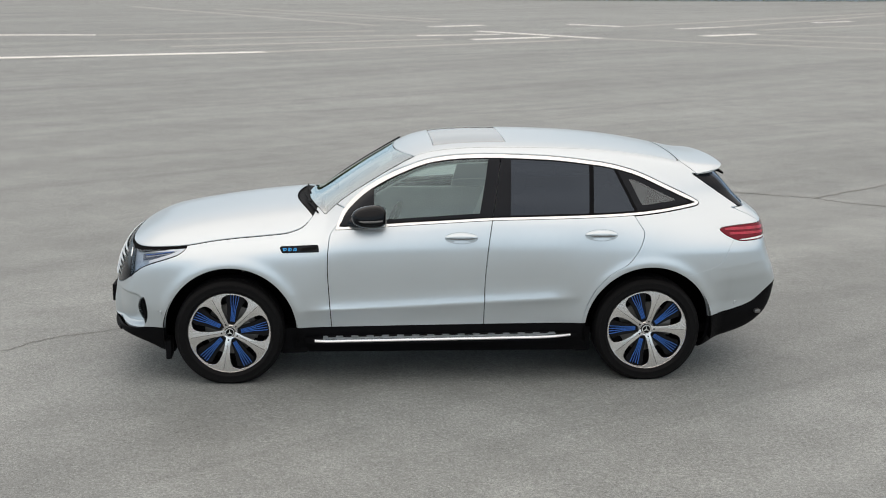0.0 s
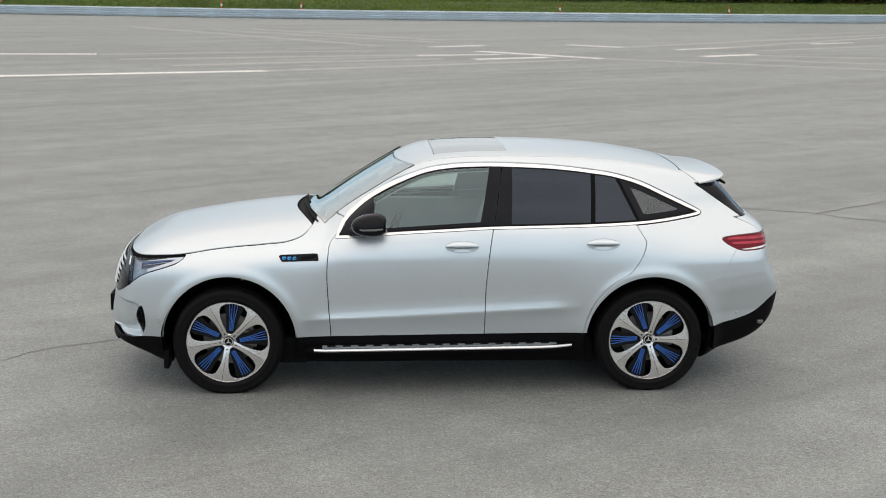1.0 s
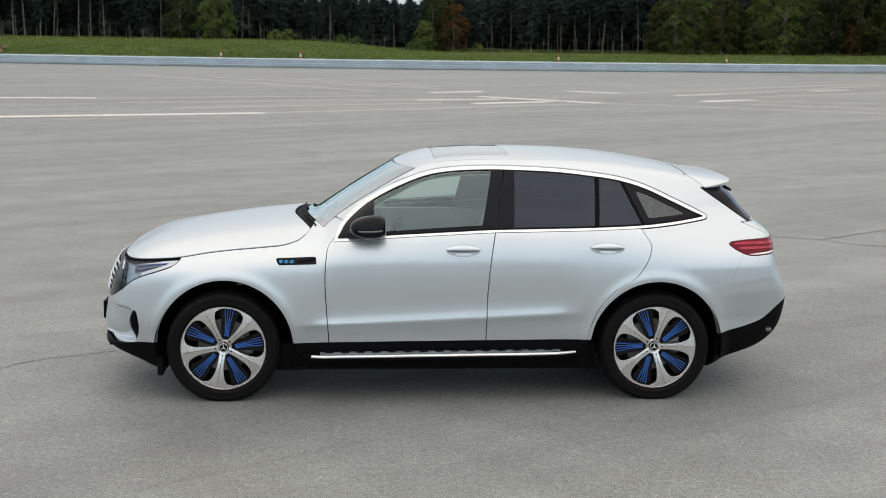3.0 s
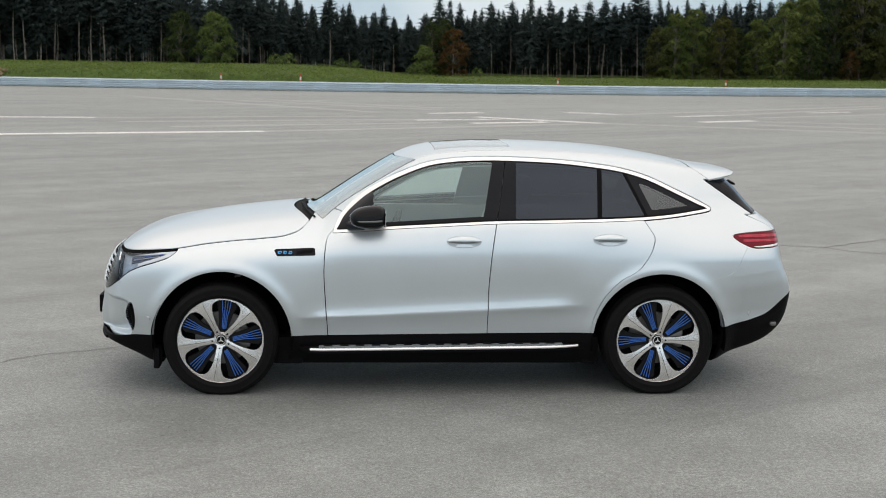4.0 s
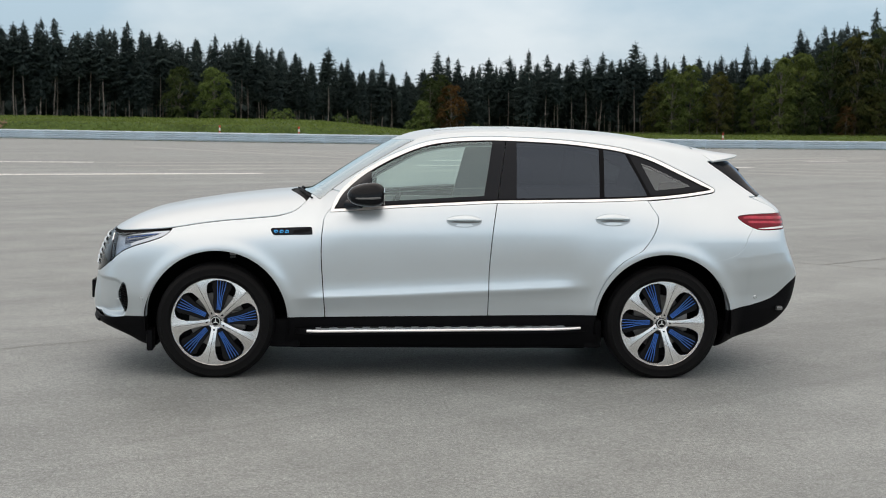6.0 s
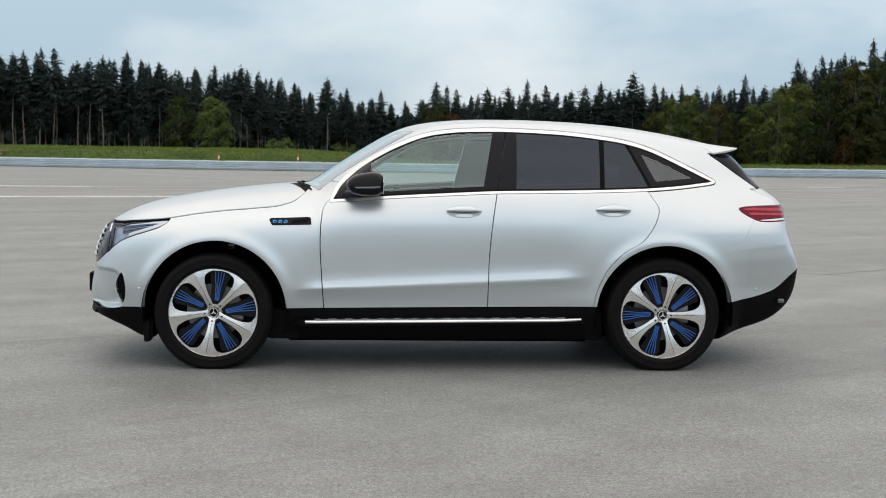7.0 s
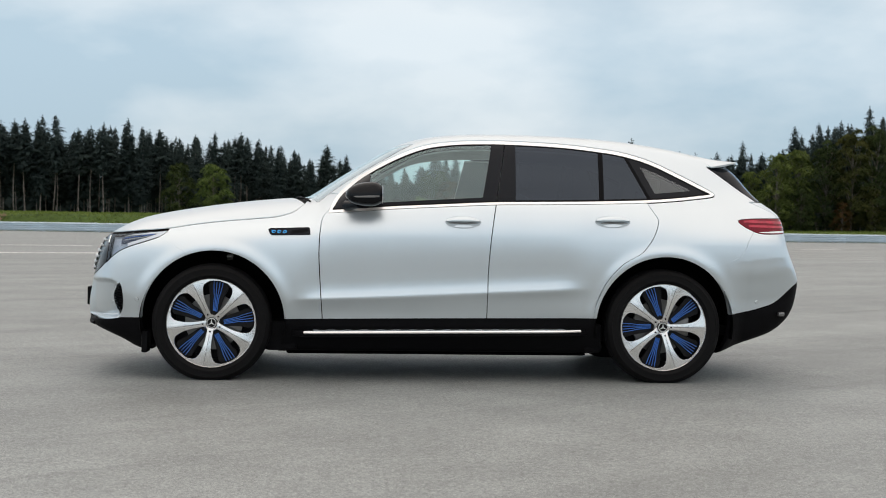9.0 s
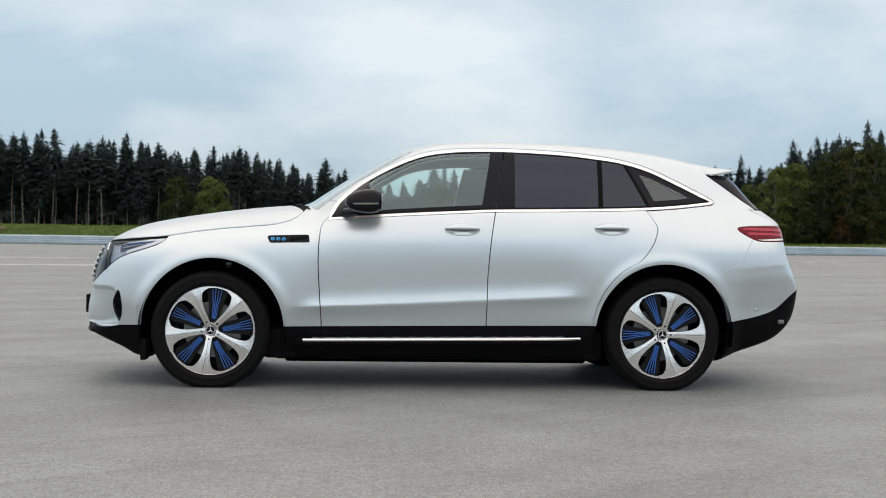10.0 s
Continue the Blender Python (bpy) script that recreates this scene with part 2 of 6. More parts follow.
FAINT_LINE = material("faded_white_paint", (0.44, 0.435, 0.42), 0.75, vary=(1.5, 0.12, 30, 0.15))
CRACK = material("crack_filler", (0.175, 0.172, 0.162), 0.8, vary=(3, 0.2, 50, 0.2))
ZINC = material("galvanised_rail", (0.50, 0.60, 0.68), 0.5, 0.15, vary=(0.7, 0.12, 12, 0.08))
POST_RED = material("post_red", (0.55, 0.05, 0.03), 0.5, vary=(5, 0.1, 60, 0.1))
POST_WHITE = material("post_white", (0.78, 0.78, 0.76), 0.5, vary=(5, 0.06, 60, 0.06))
SOIL_GRASS = material("grass_ground", (0.060, 0.092, 0.026), 0.95, spec=0.1, vary=(0.25, 0.35, 3.0, 0.3), bump=(3, 0.6))
DIRT = material("bare_earth", (0.17, 0.125, 0.08), 0.95, spec=0.1, vary=(0.5, 0.3, 5.0, 0.25), bump=(4, 0.6))
GRASS = foliage_material("grass_blades", (0.085, 0.130, 0.030), (0.23, 0.290, 0.085), 0.5)
NEEDLES = foliage_material("spruce_needles", (0.024, 0.037, 0.038), (0.060, 0.080, 0.074), 0.15)
LEAVES = foliage_material("green_leaves", (0.052, 0.090, 0.030), (0.21, 0.27, 0.085), 0.3)
DARK_LEAVES = foliage_material("dark_green_leaves", (0.018, 0.032, 0.016), (0.10, 0.13, 0.048), 0.3)
OLIVE_LEAVES = foliage_material("yellowing_leaves", (0.028, 0.040, 0.016), (0.13, 0.132, 0.046), 0.3)
MID_LEAVES = foliage_material("mid_green_leaves", (0.040, 0.066, 0.024), (0.195, 0.24, 0.072), 0.3)
RUSSET = foliage_material("russet_leaves", (0.055, 0.045, 0.020), (0.16, 0.085, 0.035), 0.3)
BARK = material("bark", (0.22, 0.195, 0.18), 0.95, spec=0.1, vary=(1.2, 0.3, 12, 0.25), random_tint=0.35)


# ---- mesh tools ----
def link(name, verts, faces, mat, parent=None, label="", smooth=True, normals=None):
    me = bpy.data.meshes.new(name)
    me.from_pydata([tuple(v) for v in verts], [], [tuple(int(i) for i in f) for f in faces])
    me.materials.append(mat)
    if smooth:
        me.polygons.foreach_set("use_smooth", [True] * len(me.polygons))
    me.update()
    if normals is not None:
        me.normals_split_custom_set_from_vertices([tuple(n) for n in normals])
    ob = new(name, me)
    ob.parent = parent
    if label:
        tagged(ob, label)
    return ob


def part(name, bm, mat, parent, label="", smooth=True):
    """A bmesh as one mesh object under a thing or a part."""
    bmesh.ops.recalc_face_normals(bm, faces=bm.faces[:])
    me = bpy.data.meshes.new(name)
    bm.to_mesh(me)
    bm.free()
    me.materials.append(mat)
    if smooth:
        me.polygons.foreach_set("use_smooth", [True] * len(me.polygons))
        me.set_sharp_from_angle(angle=radians(38))
    ob = new(name, me)
    ob.parent = parent
    if label:
        tagged(ob, label)
    return ob


def box(bm, x0, x1, y0, y1, z0, z1, bevel=0.0, m=None):
    r = bmesh.ops.create_cube(bm, size=1)
    vs = r["verts"]
    for v in vs:
        v.co = Vector(((x0 + x1) / 2 + v.co.x * (x1 - x0), (y0 + y1) / 2 + v.co.y * (y1 - y0), (z0 + z1) / 2 + v.co.z * (z1 - z0)))
    if bevel:
        es = list({e for v in vs for e in v.link_edges})
        r = bmesh.ops.bevel(bm, geom=es, offset=bevel, segments=2, affect="EDGES", profile=0.6)
        vs = list({v for f in r["faces"] for v in f.verts} | {v for v in vs if v.is_valid})
    if m is not None:
        bmesh.ops.transform(bm, matrix=m, verts=vs)
    return vs


def tube(bm, points, radii, sides=8, cap=True):
    """A tapered round bar along a line of points."""
    rings = []
    for i, p in enumerate(points):
        a, b = points[max(0, i - 1)], points[min(len(points) - 1, i + 1)]
        q = (Vector(b) - Vector(a)).to_track_quat("Z", "Y")
        rings.append([bm.verts.new(Vector(p) + q @ Vector((math.cos(2 * math.pi * k / sides) * radii[i],
                                                           math.sin(2 * math.pi * k / sides) * radii[i], 0))) for k in range(sides)])
    for r, s in zip(rings, rings[1:]):
        for k in range(sides):
            bm.faces.new((r[k], r[(k + 1) % sides], s[(k + 1) % sides], s[k]))
    if cap:
        bm.faces.new(rings[0][::-1]), bm.faces.new(rings[-1])
    return bm


def lathe(bm, profile, segments=64, closed=False):
    """Turns (radius, y) pairs round the y axis."""
    rings = [[bm.verts.new((r * math.cos(2 * math.pi * k / segments), y, r * math.sin(2 * math.pi * k / segments)))
              for k in range(segments)] for r, y in profile]
    pairs = list(zip(rings, rings[1:])) + ([(rings[-1], rings[0])] if closed else [])
    for r, s in pairs:
        for k in range(segments):
            bm.faces.new((r[k], r[(k + 1) % segments], s[(k + 1) % segments], s[k]))
    return rings


def plate(bm, outline, y0, y1, chamfer=0.0):
    """A flat plate with an outline in x, z and thickness along y; y0 is the seen side."""
    n = len(outline)
    c = Vector((sum(p[0] for p in outline) / n, 0, sum(p[1] for p in outline) / n))
    front = [bm.verts.new((p[0], y0, p[1])) for p in outline]
    if chamfer:
        for v, p in zip(front, outline):
            d = (c - Vector((p[0], 0, p[1])))
            v.co += d.normalized() * min(chamfer, d.length * 0.4)
        mid = [bm.verts.new((p[0], y0 + (chamfer if y1 > y0 else -chamfer), p[1])) for p in outline]
        for k in range(n):
            bm.faces.new((front[k], front[(k + 1) % n], mid[(k + 1) % n], mid[k]))
    else:
        mid = front
    back = [bm.verts.new((p[0], y1, p[1])) for p in outline]
    for k in range(n):
        bm.faces.new((mid[k], mid[(k + 1) % n], back[(k + 1) % n], back[k]))
    bm.faces.new(front), bm.faces.new(back[::-1])


def spline(*pts, ease=0.0):
    """A smooth function through (u, v) pairs, u rising; ease: the length over which kinks are rounded."""
    p = np.array(pts, float)
    u, v = p[:, 0], p[:, 1]
    d = np.diff(v) / np.diff(u)
    s = np.empty(len(u))
    s[0], s[-1] = d[0], d[-1]
    h = np.diff(u)
    s[1:-1] = (d[:-1] * h[1:] + d[1:] * h[:-1]) / (h[1:] + h[:-1])
    tu = np.linspace(u[0], u[-1], 4000)
    k = np.clip(np.searchsorted(u, tu) - 1, 0, len(u) - 2)
    w = (tu - u[k]) / h[k]
    tv = ((1 + 2 * w) * (1 - w) ** 2 * v[k] + w * (1 - w) ** 2 * h[k] * s[k] + w * w * (3 - 2 * w) * v[k + 1] + w * w * (w - 1) * h[k] * s[k + 1])
    # a little smoothing takes the last kinks out of the slope
    m = int(ease / (u[-1] - u[0]) * 2000) if ease else 40
    pad = np.concatenate((tv[0] - (tv[m:0:-1] - tv[0]), tv, tv[-1] - (tv[-2:-m - 2:-1] - tv[-1])))
    win = np.hanning(2 * m + 3)[1:-1]
    tv = np.convolve(pad, win / win.sum(), "valid")
    return lambda x: np.interp(x, tu, tv)


def smooth(a, b, x):
    t = np.clip((x - a) / (b - a), 0, 1)
    return t * t * (3 - 2 * t)


def rounded(pts, steps=6):
    """A closed outline through control points."""
    n, out = len(pts), []
    p = np.array(pts, float)
    for i in range(n):
        a, b, c, d = p[i - 1], p[i], p[(i + 1) % n], p[(i + 2) % n]
        for k in range(steps):
            t = k / steps
            out.append(0.5 * ((2 * b) + (c - a) * t + (2 * a - 5 * b + 4 * c - d) * t * t + (3 * b - a - 3 * c + d) * t ** 3))
    return np.array(out)


def inside(outline, x, z):
    """Distance to a closed outline, below zero within it."""
    best, wind = np.full(x.shape, 9.0), np.zeros(x.shape, bool)
    q = np.roll(outline, -1, 0)
    for (ax, az), (bx, bz) in zip(outline, q):
        ex, ez = bx - ax, bz - az
        t = np.clip(((x - ax) * ex + (z - az) * ez) / (ex * ex + ez * ez + 1e-12), 0, 1)
        best = np.minimum(best, np.hypot(x - ax - t * ex, z - az - t * ez))
        if ez != 0:
            cross = ((az > z) != (bz > z)) & (x < ex * (z - az) / ez + ax)
            wind ^= cross
    return np.where(wind, -best, best)


# ---- the car's form ----
# x runs along the car (front at -2.31), y across, z up; one smooth solid from which all panels are cut.
half_width = spline((-2.5, 0.72), (-2.2, 0.835), (-2.0, 0.875), (-1.8, 0.906), (-1.44, 0.934), (-1.0, 0.934), (-0.5, 0.932), (0.3, 0.934),
                    (1.0, 0.938), (1.44, 0.94), (1.7, 0.922), (1.95, 0.88), (2.2, 0.82), (2.6, 0.68))
door_section = spline((0.0, 0.20), (0.15, 0.15), (0.25, 0.095), (0.33, 0.060), (0.37, 0.0540), (0.40, 0.0495), (0.43, 0.0435), (0.47, 0.0325), (0.51, 0.0180), (0.55, 0.0028),
                      (0.572, 0.0062), (0.60, 0.0108), (0.64, 0.0130), (0.69, 0.0112), (0.76, 0.0068), (0.82, 0.0045), (0.88, 0.0050), (0.94, 0.009), (1.0, 0.020),
                      (1.06, 0.036), (1.10, 0.049), (1.14, 0.066), (1.25, 0.112), (1.35, 0.163), (1.45, 0.219), (1.53, 0.275), (1.6, 0.345), (1.8, 0.56), ease=0.004)
wing_section = spline((0.0, 0.20), (0.15, 0.15), (0.25, 0.09), (0.40, 0.038), (0.55, 0.011), (0.66, 0.001), (0.76, 0.0), (0.85, 0.003), (0.94, 0.011), (1.0, 0.021),
                      (1.06, 0.036), (1.10, 0.049), (1.14, 0.066), (1.25, 0.112), (1.35, 0.163), (1.45, 0.219), (1.53, 0.275), (1.6, 0.345), (1.8, 0.56))
belt = spline((-2.5, 1.055), (-1.2, 1.055), (-0.7, 1.068), (0.35, 1.131), (1.3, 1.163), (1.8, 1.213), (2.6, 1.26))
rear_taper = spline((-2.5, 0.0), (0.7, 0.0), (1.1, 0.014), (1.4, 0.055), (1.8, 0.145), (2.1, 0.20), (2.6, 0.26))
hood_top = spline((-2.6, 0.72), (-2.35, 0.84), (-2.25, 0.908), (-2.16, 0.955), (-2.07, 0.996), (-1.96, 1.032), (-1.77, 1.068), (-1.59, 1.095), (-1.4, 1.121),
                  (-1.21, 1.143), (-1.02, 1.16), (-0.85, 1.17), (-0.4, 1.16), (2.6, 0.9))
roof_top = spline((-3.0, -0.3), (-1.3, 0.86), (-0.95, 1.108), (-0.86, 1.17), (-0.65, 1.312), (-0.455, 1.434), (-0.30, 1.520), (-0.18, 1.565), (-0.06, 1.590),
                  (0.13, 1.610), (0.45, 1.619), (0.7, 1.616), (1.0, 1.604), (1.25, 1.584), (1.45, 1.558), (1.65, 1.526), (1.8, 1.498), (2.1, 1.435), (2.7, 1.29))
nose = spline((0.0, -1.80), (0.10, -1.92), (0.187, -2.0), (0.224, -2.06), (0.282, -2.20), (0.318, -2.280), (0.382, -2.308), (0.456, -2.311), (0.55, -2.299),
              (0.607, -2.291), (0.663, -2.282), (0.775, -2.262), (0.85, -2.236), (0.90, -2.215), (0.95, -2.15), (1.1, -1.9), (1.8, -0.9))
tail = spline((0.0, 1.80), (0.12, 1.90), (0.19, 2.005), (0.228, 2.095), (0.295, 2.285), (0.391, 2.415), (0.449, 2.452), (0.583, 2.486), (0.64, 2.490), (0.727, 2.466),
              (0.80, 2.436), (0.886, 2.405), (0.969, 2.388), (1.037, 2.375), (1.094, 2.345), (1.179, 2.235), (1.41, 2.03), (1.5, 1.945), (1.8, 1.66))
ARCHES = ((-1.424, 0.366, 0.446), (1.446, 0.366, 0.444))


POCKET = rounded([(-2.30, 0.600), (-2.20, 0.612), (-2.09, 0.616), (-2.045, 0.608), (-2.020, 0.575), (-2.006, 0.50), (-2.006, 0.43), (-2.018, 0.392), (-2.05, 0.380), (-2.15, 0.372), (-2.30, 0.372), (-2.36, 0.48)], 2)


def soft_max(a, b, k):
    return 0.5 * (a + b + np.sqrt((a - b) ** 2 + k * k))


def form(x, y, z):
    """Below zero inside the car's outer form."""
    a = np.sqrt(y * y + 1e-6)
    # flanks
    shift = (belt(x) - 1.135) * smooth(0.85, 1.12, z) + 0.052 * x * (1 - smooth(0.62, 0.95, z)) * smooth(0.42, 0.55, z)
    zz = z - shift
    w = smooth(-1.0, -0.72, x) * (1 - smooth(0.72, 1.02, x))
    width = half_width(x) - door_section(zz) * w - wing_section(zz) * (1 - w) - rear_taper(x) * smooth(0.88, 1.30, z)
    for cx, cz, r in ARCHES:
        d = np.hypot(x - cx, z - cz)
        width = width + 0.010 * np.exp(-((d - r - 0.02) / 0.045) ** 2)
    width = width + 0.006 * np.exp(-((z - 0.715 - 0.10 * (x - 2.1)) / 0.048) ** 2) * smooth(1.80, 2.05, x)
    width = width - 0.15 * np.maximum(0, 0.80 + 0.10 * (x - 2.1) - z) * smooth(1.86, 2.02, x)
    # air curtain recess in the front corner
    pocket = np.zeros(np.shape(x))
    near = (x < -1.97) & (z > 0.33) & (z < 0.66) & (a > 0.35)
    pocket[near] = smooth(0.007, -0.020, inside(POCKET, x[near], z[near])) * smooth(0.35, 0.50, a[near]) * (0.036 + 0.20 * np.clip(0.60 - z[near], 0, 0.25)) * (0.5 + 0.5 * smooth(-2.28, -2.10, x[near]))
    f = a - width
    # top
    bow = 0.115 * (a / 0.65) ** 2 * (1 - smooth(-0.35, 0.15, x))
    crown = 0.016 * (a / 0.55) ** 2.6
    top = roof_top(x - bow) - crown
    hood = hood_top(x + 0.06 * (a / 0.7) ** 2 * smooth(-1.6, -2.1, x)) - 0.112 * (a / 0.8) ** 4.0
    top = soft_max(top, hood, 0.02)
    slope = 1 - 0.22 * smooth(-1.0, -0.85, x) * (1 - smooth(-0.4, -0.1, x))
    f = soft_max(f, (z - top) * slope, 0.06)
    front = nose(z) + 0.072 * (a / 0.6) ** 2.3 * (0.25 + 0.75 * smooth(0.17, 0.40, z))
    f = soft_max(f, front - x, 0.10)
    rear = tail(z) - 0.06 * (a / 0.6) ** 2.5
    f = soft_max(f, (x - rear) * (1 - 0.3 * smooth(1.08, 1.2, z)), 0.07)
    f = soft_max(f, 0.165 - z, 0.03)
    return f + pocket


def slope_of(p, e=0.003):
    x, y, z = p.T
    g = np.stack((form(x + e, y, z) - form(x - e, y, z), form(x, y + e, z) - form(x, y - e, z), form(x, y, z + e) - form(x, y, z - e)), 1) / (2 * e)
    return g


def skin(step):
    """The near half of the form as a triangle mesh, laid over a grid and drawn onto the surface."""
    gx, gy, gz = np.arange(-2.42, 2.56, step), np.arange(-1.02, 0.05, step), np.arange(0.10, 1.70, step)
    X, Y, Z = np.meshgrid(gx, gy, gz, indexing="ij")
    F = form(X.ravel(), Y.ravel(), Z.ravel()).reshape(X.shape)
    S = F < 0
    n = [s - 1 for s in F.shape]
    c = sum(S[i:n[0] + i, j:n[1] + j, k:n[2] + k].astype(int) for i in (0, 1) for j in (0, 1) for k in (0, 1))
    cell = (c > 0) & (c < 8)
    idx = -np.ones(cell.shape, int)
    idx[cell] = np.arange(cell.sum())
    ci = np.argwhere(cell)
    P = np.stack((gx[ci[:, 0]], gy[ci[:, 1]], gz[ci[:, 2]]), 1) + step / 2
    for _ in range(5):
        g = slope_of(P)
        d = form(*P.T)[:, None] * g / np.maximum((g * g).sum(1), 0.05)[:, None]
        P = P - np.clip(d, -step, step)
    quads = []
    for axis in range(3):
        sl = [slice(1, -1)] * 3
        a, b = list(sl), list(sl)
        a[axis], b[axis] = slice(0, -1), slice(1, None)
        cut = S[tuple(a)] != S[tuple(b)]
        e = np.argwhere(cut)
        o = [0, 0, 0]
        o1, o2 = [ax for ax in range(3) if ax != axis]
        base = e.copy()
        base[:, o1] += 1
        base[:, o2] += 1
        ring = []
        for du, dv in ((-1, -1), (0, -1), (0, 0), (-1, 0)):
            q = base.copy()
            q[:, o1] += du
            q[:, o2] += dv
            ok = np.all((q >= 0) & (q < np.array(idx.shape)), 1)
            v = -np.ones(len(q), int)
            v[ok] = idx[tuple(q[ok].T)]
            ring.append(v)
        r = np.stack(ring, 1)
        quads.append(r[(r >= 0).all(1)])
    Q = np.concatenate(quads)
    T = np.concatenate((Q[:, [0, 1, 2]], Q[:, [0, 2, 3]]))
    nrm = np.cross(P[T[:, 1]] - P[T[:, 0]], P[T[:, 2]] - P[T[:, 0]])
    flip = (nrm * slope_of(P[T].mean(1))).sum(1) < 0
    T[flip] = T[flip][:, ::-1]
    return clip(P, T, lambda p: p[:, 1])


def clip(P, T, g):
    """Keeps the part of a mesh where g < 0, cut cleanly along g = 0."""
    if len(T) == 0:
        return P, T
    v = g(P)
    ins = v < 0
    cnt = ins[T].sum(1)
    tris, extra, keys = [T[cnt == 3]], [], {}
    base = len(P)

    def cut(i, j):
        lo, hi = np.minimum(i, j), np.maximum(i, j)
        k = lo * base + hi
        u, inv = np.unique(k, return_inverse=True)
        a, b = u // base, u % base
        t = (v[a] / (v[a] - v[b]))[:, None]
        return P[a] + (P[b] - P[a]) * t, inv

    one, two = T[cnt == 1], T[cnt == 2]
    for k in (1, 2):
        m = ins[one[:, k]]
        one[m] = np.roll(one[m], -k, 1)
        m = ~ins[two[:, k]]
        two[m] = np.roll(two[m], -k, 1)
    pi = np.concatenate((one[:, 0], one[:, 0], two[:, 0], two[:, 0]))
    pj = np.concatenate((one[:, 1], one[:, 2], two[:, 1], two[:, 2]))
    if len(pi):
        newp, inv = cut(pi, pj)
        inv = inv + base
        n1, n2 = len(one), len(two)
        a, b, c, d = inv[:n1], inv[n1:2 * n1], inv[2 * n1:2 * n1 + n2], inv[2 * n1 + n2:]
        tris.append(np.stack((one[:, 0], a, b), 1))
        tris.append(np.stack((c, two[:, 1], two[:, 2]), 1))
        tris.append(np.stack((c, two[:, 2], d), 1))
        P = np.concatenate((P, newp))
    T = np.concatenate(tris)
    used, inv = np.unique(T, return_inverse=True)
    return P[used], inv.reshape(-1, 3)


def with_lip(P, T, N, lip, both=False):
    """Turns the open edges of a shell in by the depth lip."""
    e = np.concatenate((T[:, [0, 1]], T[:, [1, 2]], T[:, [2, 0]]))
    key = np.sort(e, 1)
    _, first, count = np.unique(key, axis=0, return_index=True, return_counts=True)
    rim = e[first[count == 1]]
    rim = rim[np.abs(P[rim][:, :, 1]).max(1) > 1e-4] if both else rim
    if lip and len(rim):
        u, inv = np.unique(rim, return_inverse=True)
        r = inv.reshape(-1, 2)
        n0 = len(P)
        m = len(u)
        out = np.zeros((m, 3))
        side = np.cross(P[rim[:, 1]] - P[rim[:, 0]], N[rim[:, 0]])
        side /= np.linalg.norm(side, axis=1)[:, None] + 1e-9
        np.add.at(out, r[:, 0], side), np.add.at(out, r[:, 1], side)
        out /= np.linalg.norm(out, axis=1)[:, None] + 1e-9
        P = np.concatenate((P, P[u] + out * 0.0006 - N[u] * 0.0015, P[u] - N[u] * lip))
        T = np.concatenate((T, np.stack((rim[:, 1], rim[:, 0], n0 + r[:, 0]), 1), np.stack((rim[:, 1], n0 + r[:, 0], n0 + r[:, 1]), 1),
                            np.stack((n0 + r[:, 1], n0 + r[:, 0], n0 + m + r[:, 0]), 1), np.stack((n0 + r[:, 1], n0 + m + r[:, 0], n0 + m + r[:, 1]), 1)))
        N = np.concatenate((N, out * 0.8 + N[u] * 0.6, out))
        N /= np.linalg.norm(N, axis=1)[:, None] + 1e-9
    return P, T, N


def panel(name, tests, mat, parent, label="", lip=0.03, lift=0.0, both=False, mirrored=False, source=None):
    """Cuts a panel out of the skin by tests (below zero: kept), turns its edges in, and links it. both: join it to its mirror image."""
    P, T = source or SKIN
    for g in tests:
        P, T = clip(P, T, g)
    if len(T) == 0:
        return None
    N = slope_of(P)
    N /= np.linalg.norm(N, axis=1)[:, None]
    P = P + N * lift
    P, T, N = with_lip(P, T, N, lip, both)
    flip = np.array((1, -1, 1))
    if both:
        k = len(P)
        P, N, T = np.concatenate((P, P * flip)), np.concatenate((N, N * flip)), np.concatenate((T, T[:, ::-1] + k))
    elif mirrored:
        P, N, T = P * flip, N * flip, T[:, ::-1]
    return link(name, P, T, mat, parent, label, normals=N)


SKIN = skin(0.0125)
ROUGH_SKIN = skin(0.03)
GAP = 0.0036
hood_seam = spline((-2.6, 0.895), (-2.3, 0.903), (-2.08, 0.914), (-1.95, 0.926), (-1.72, 0.945), (-1.53, 0.976), (-1.36, 0.997), (-1.18, 1.014),
                   (-1.0, 1.039), (-0.93, 1.065), (-0.88, 1.105), (-0.842, 1.149), (-0.78, 1.24), (-0.6, 1.5))
door_front = spline((0.1, -0.742), (0.388, -0.743), (0.594, -0.757), (0.843, -0.768), (0.949, -0.762), (1.039, -0.742), (1.085, -0.705), (1.13, -0.678), (1.185, -0.655), (1.5, -0.50))
door_middle = spline((0.1, 0.301), (0.4, 0.301), (0.752, 0.306), (0.967, 0.326), (1.133, 0.352), (1.3, 0.382), (1.533, 0.424), (1.8, 0.46))
door_rear = spline((0.1, 0.975), (0.406, 0.983), (0.526, 1.007), (0.679, 1.088), (0.775, 1.186), (0.827, 1.277), (0.886, 1.331), (0.985, 1.384), (1.05, 1.394), (1.10, 1.364), (1.161, 1.326), (1.5, 1.15))
bumper_front = spline((0.1, -1.43), (0.6, -1.45), (0.783, -1.577), (0.88, -1.75), (0.95, -1.87), (1.3, -2.4))
bumper_rear = spline((0.1, 1.45), (0.6, 1.5), (0.745, 1.722), (0.799, 1.915), (0.848, 1.97), (0.921, 2.006), (0.97, 2.04), (1.3, 2.3))
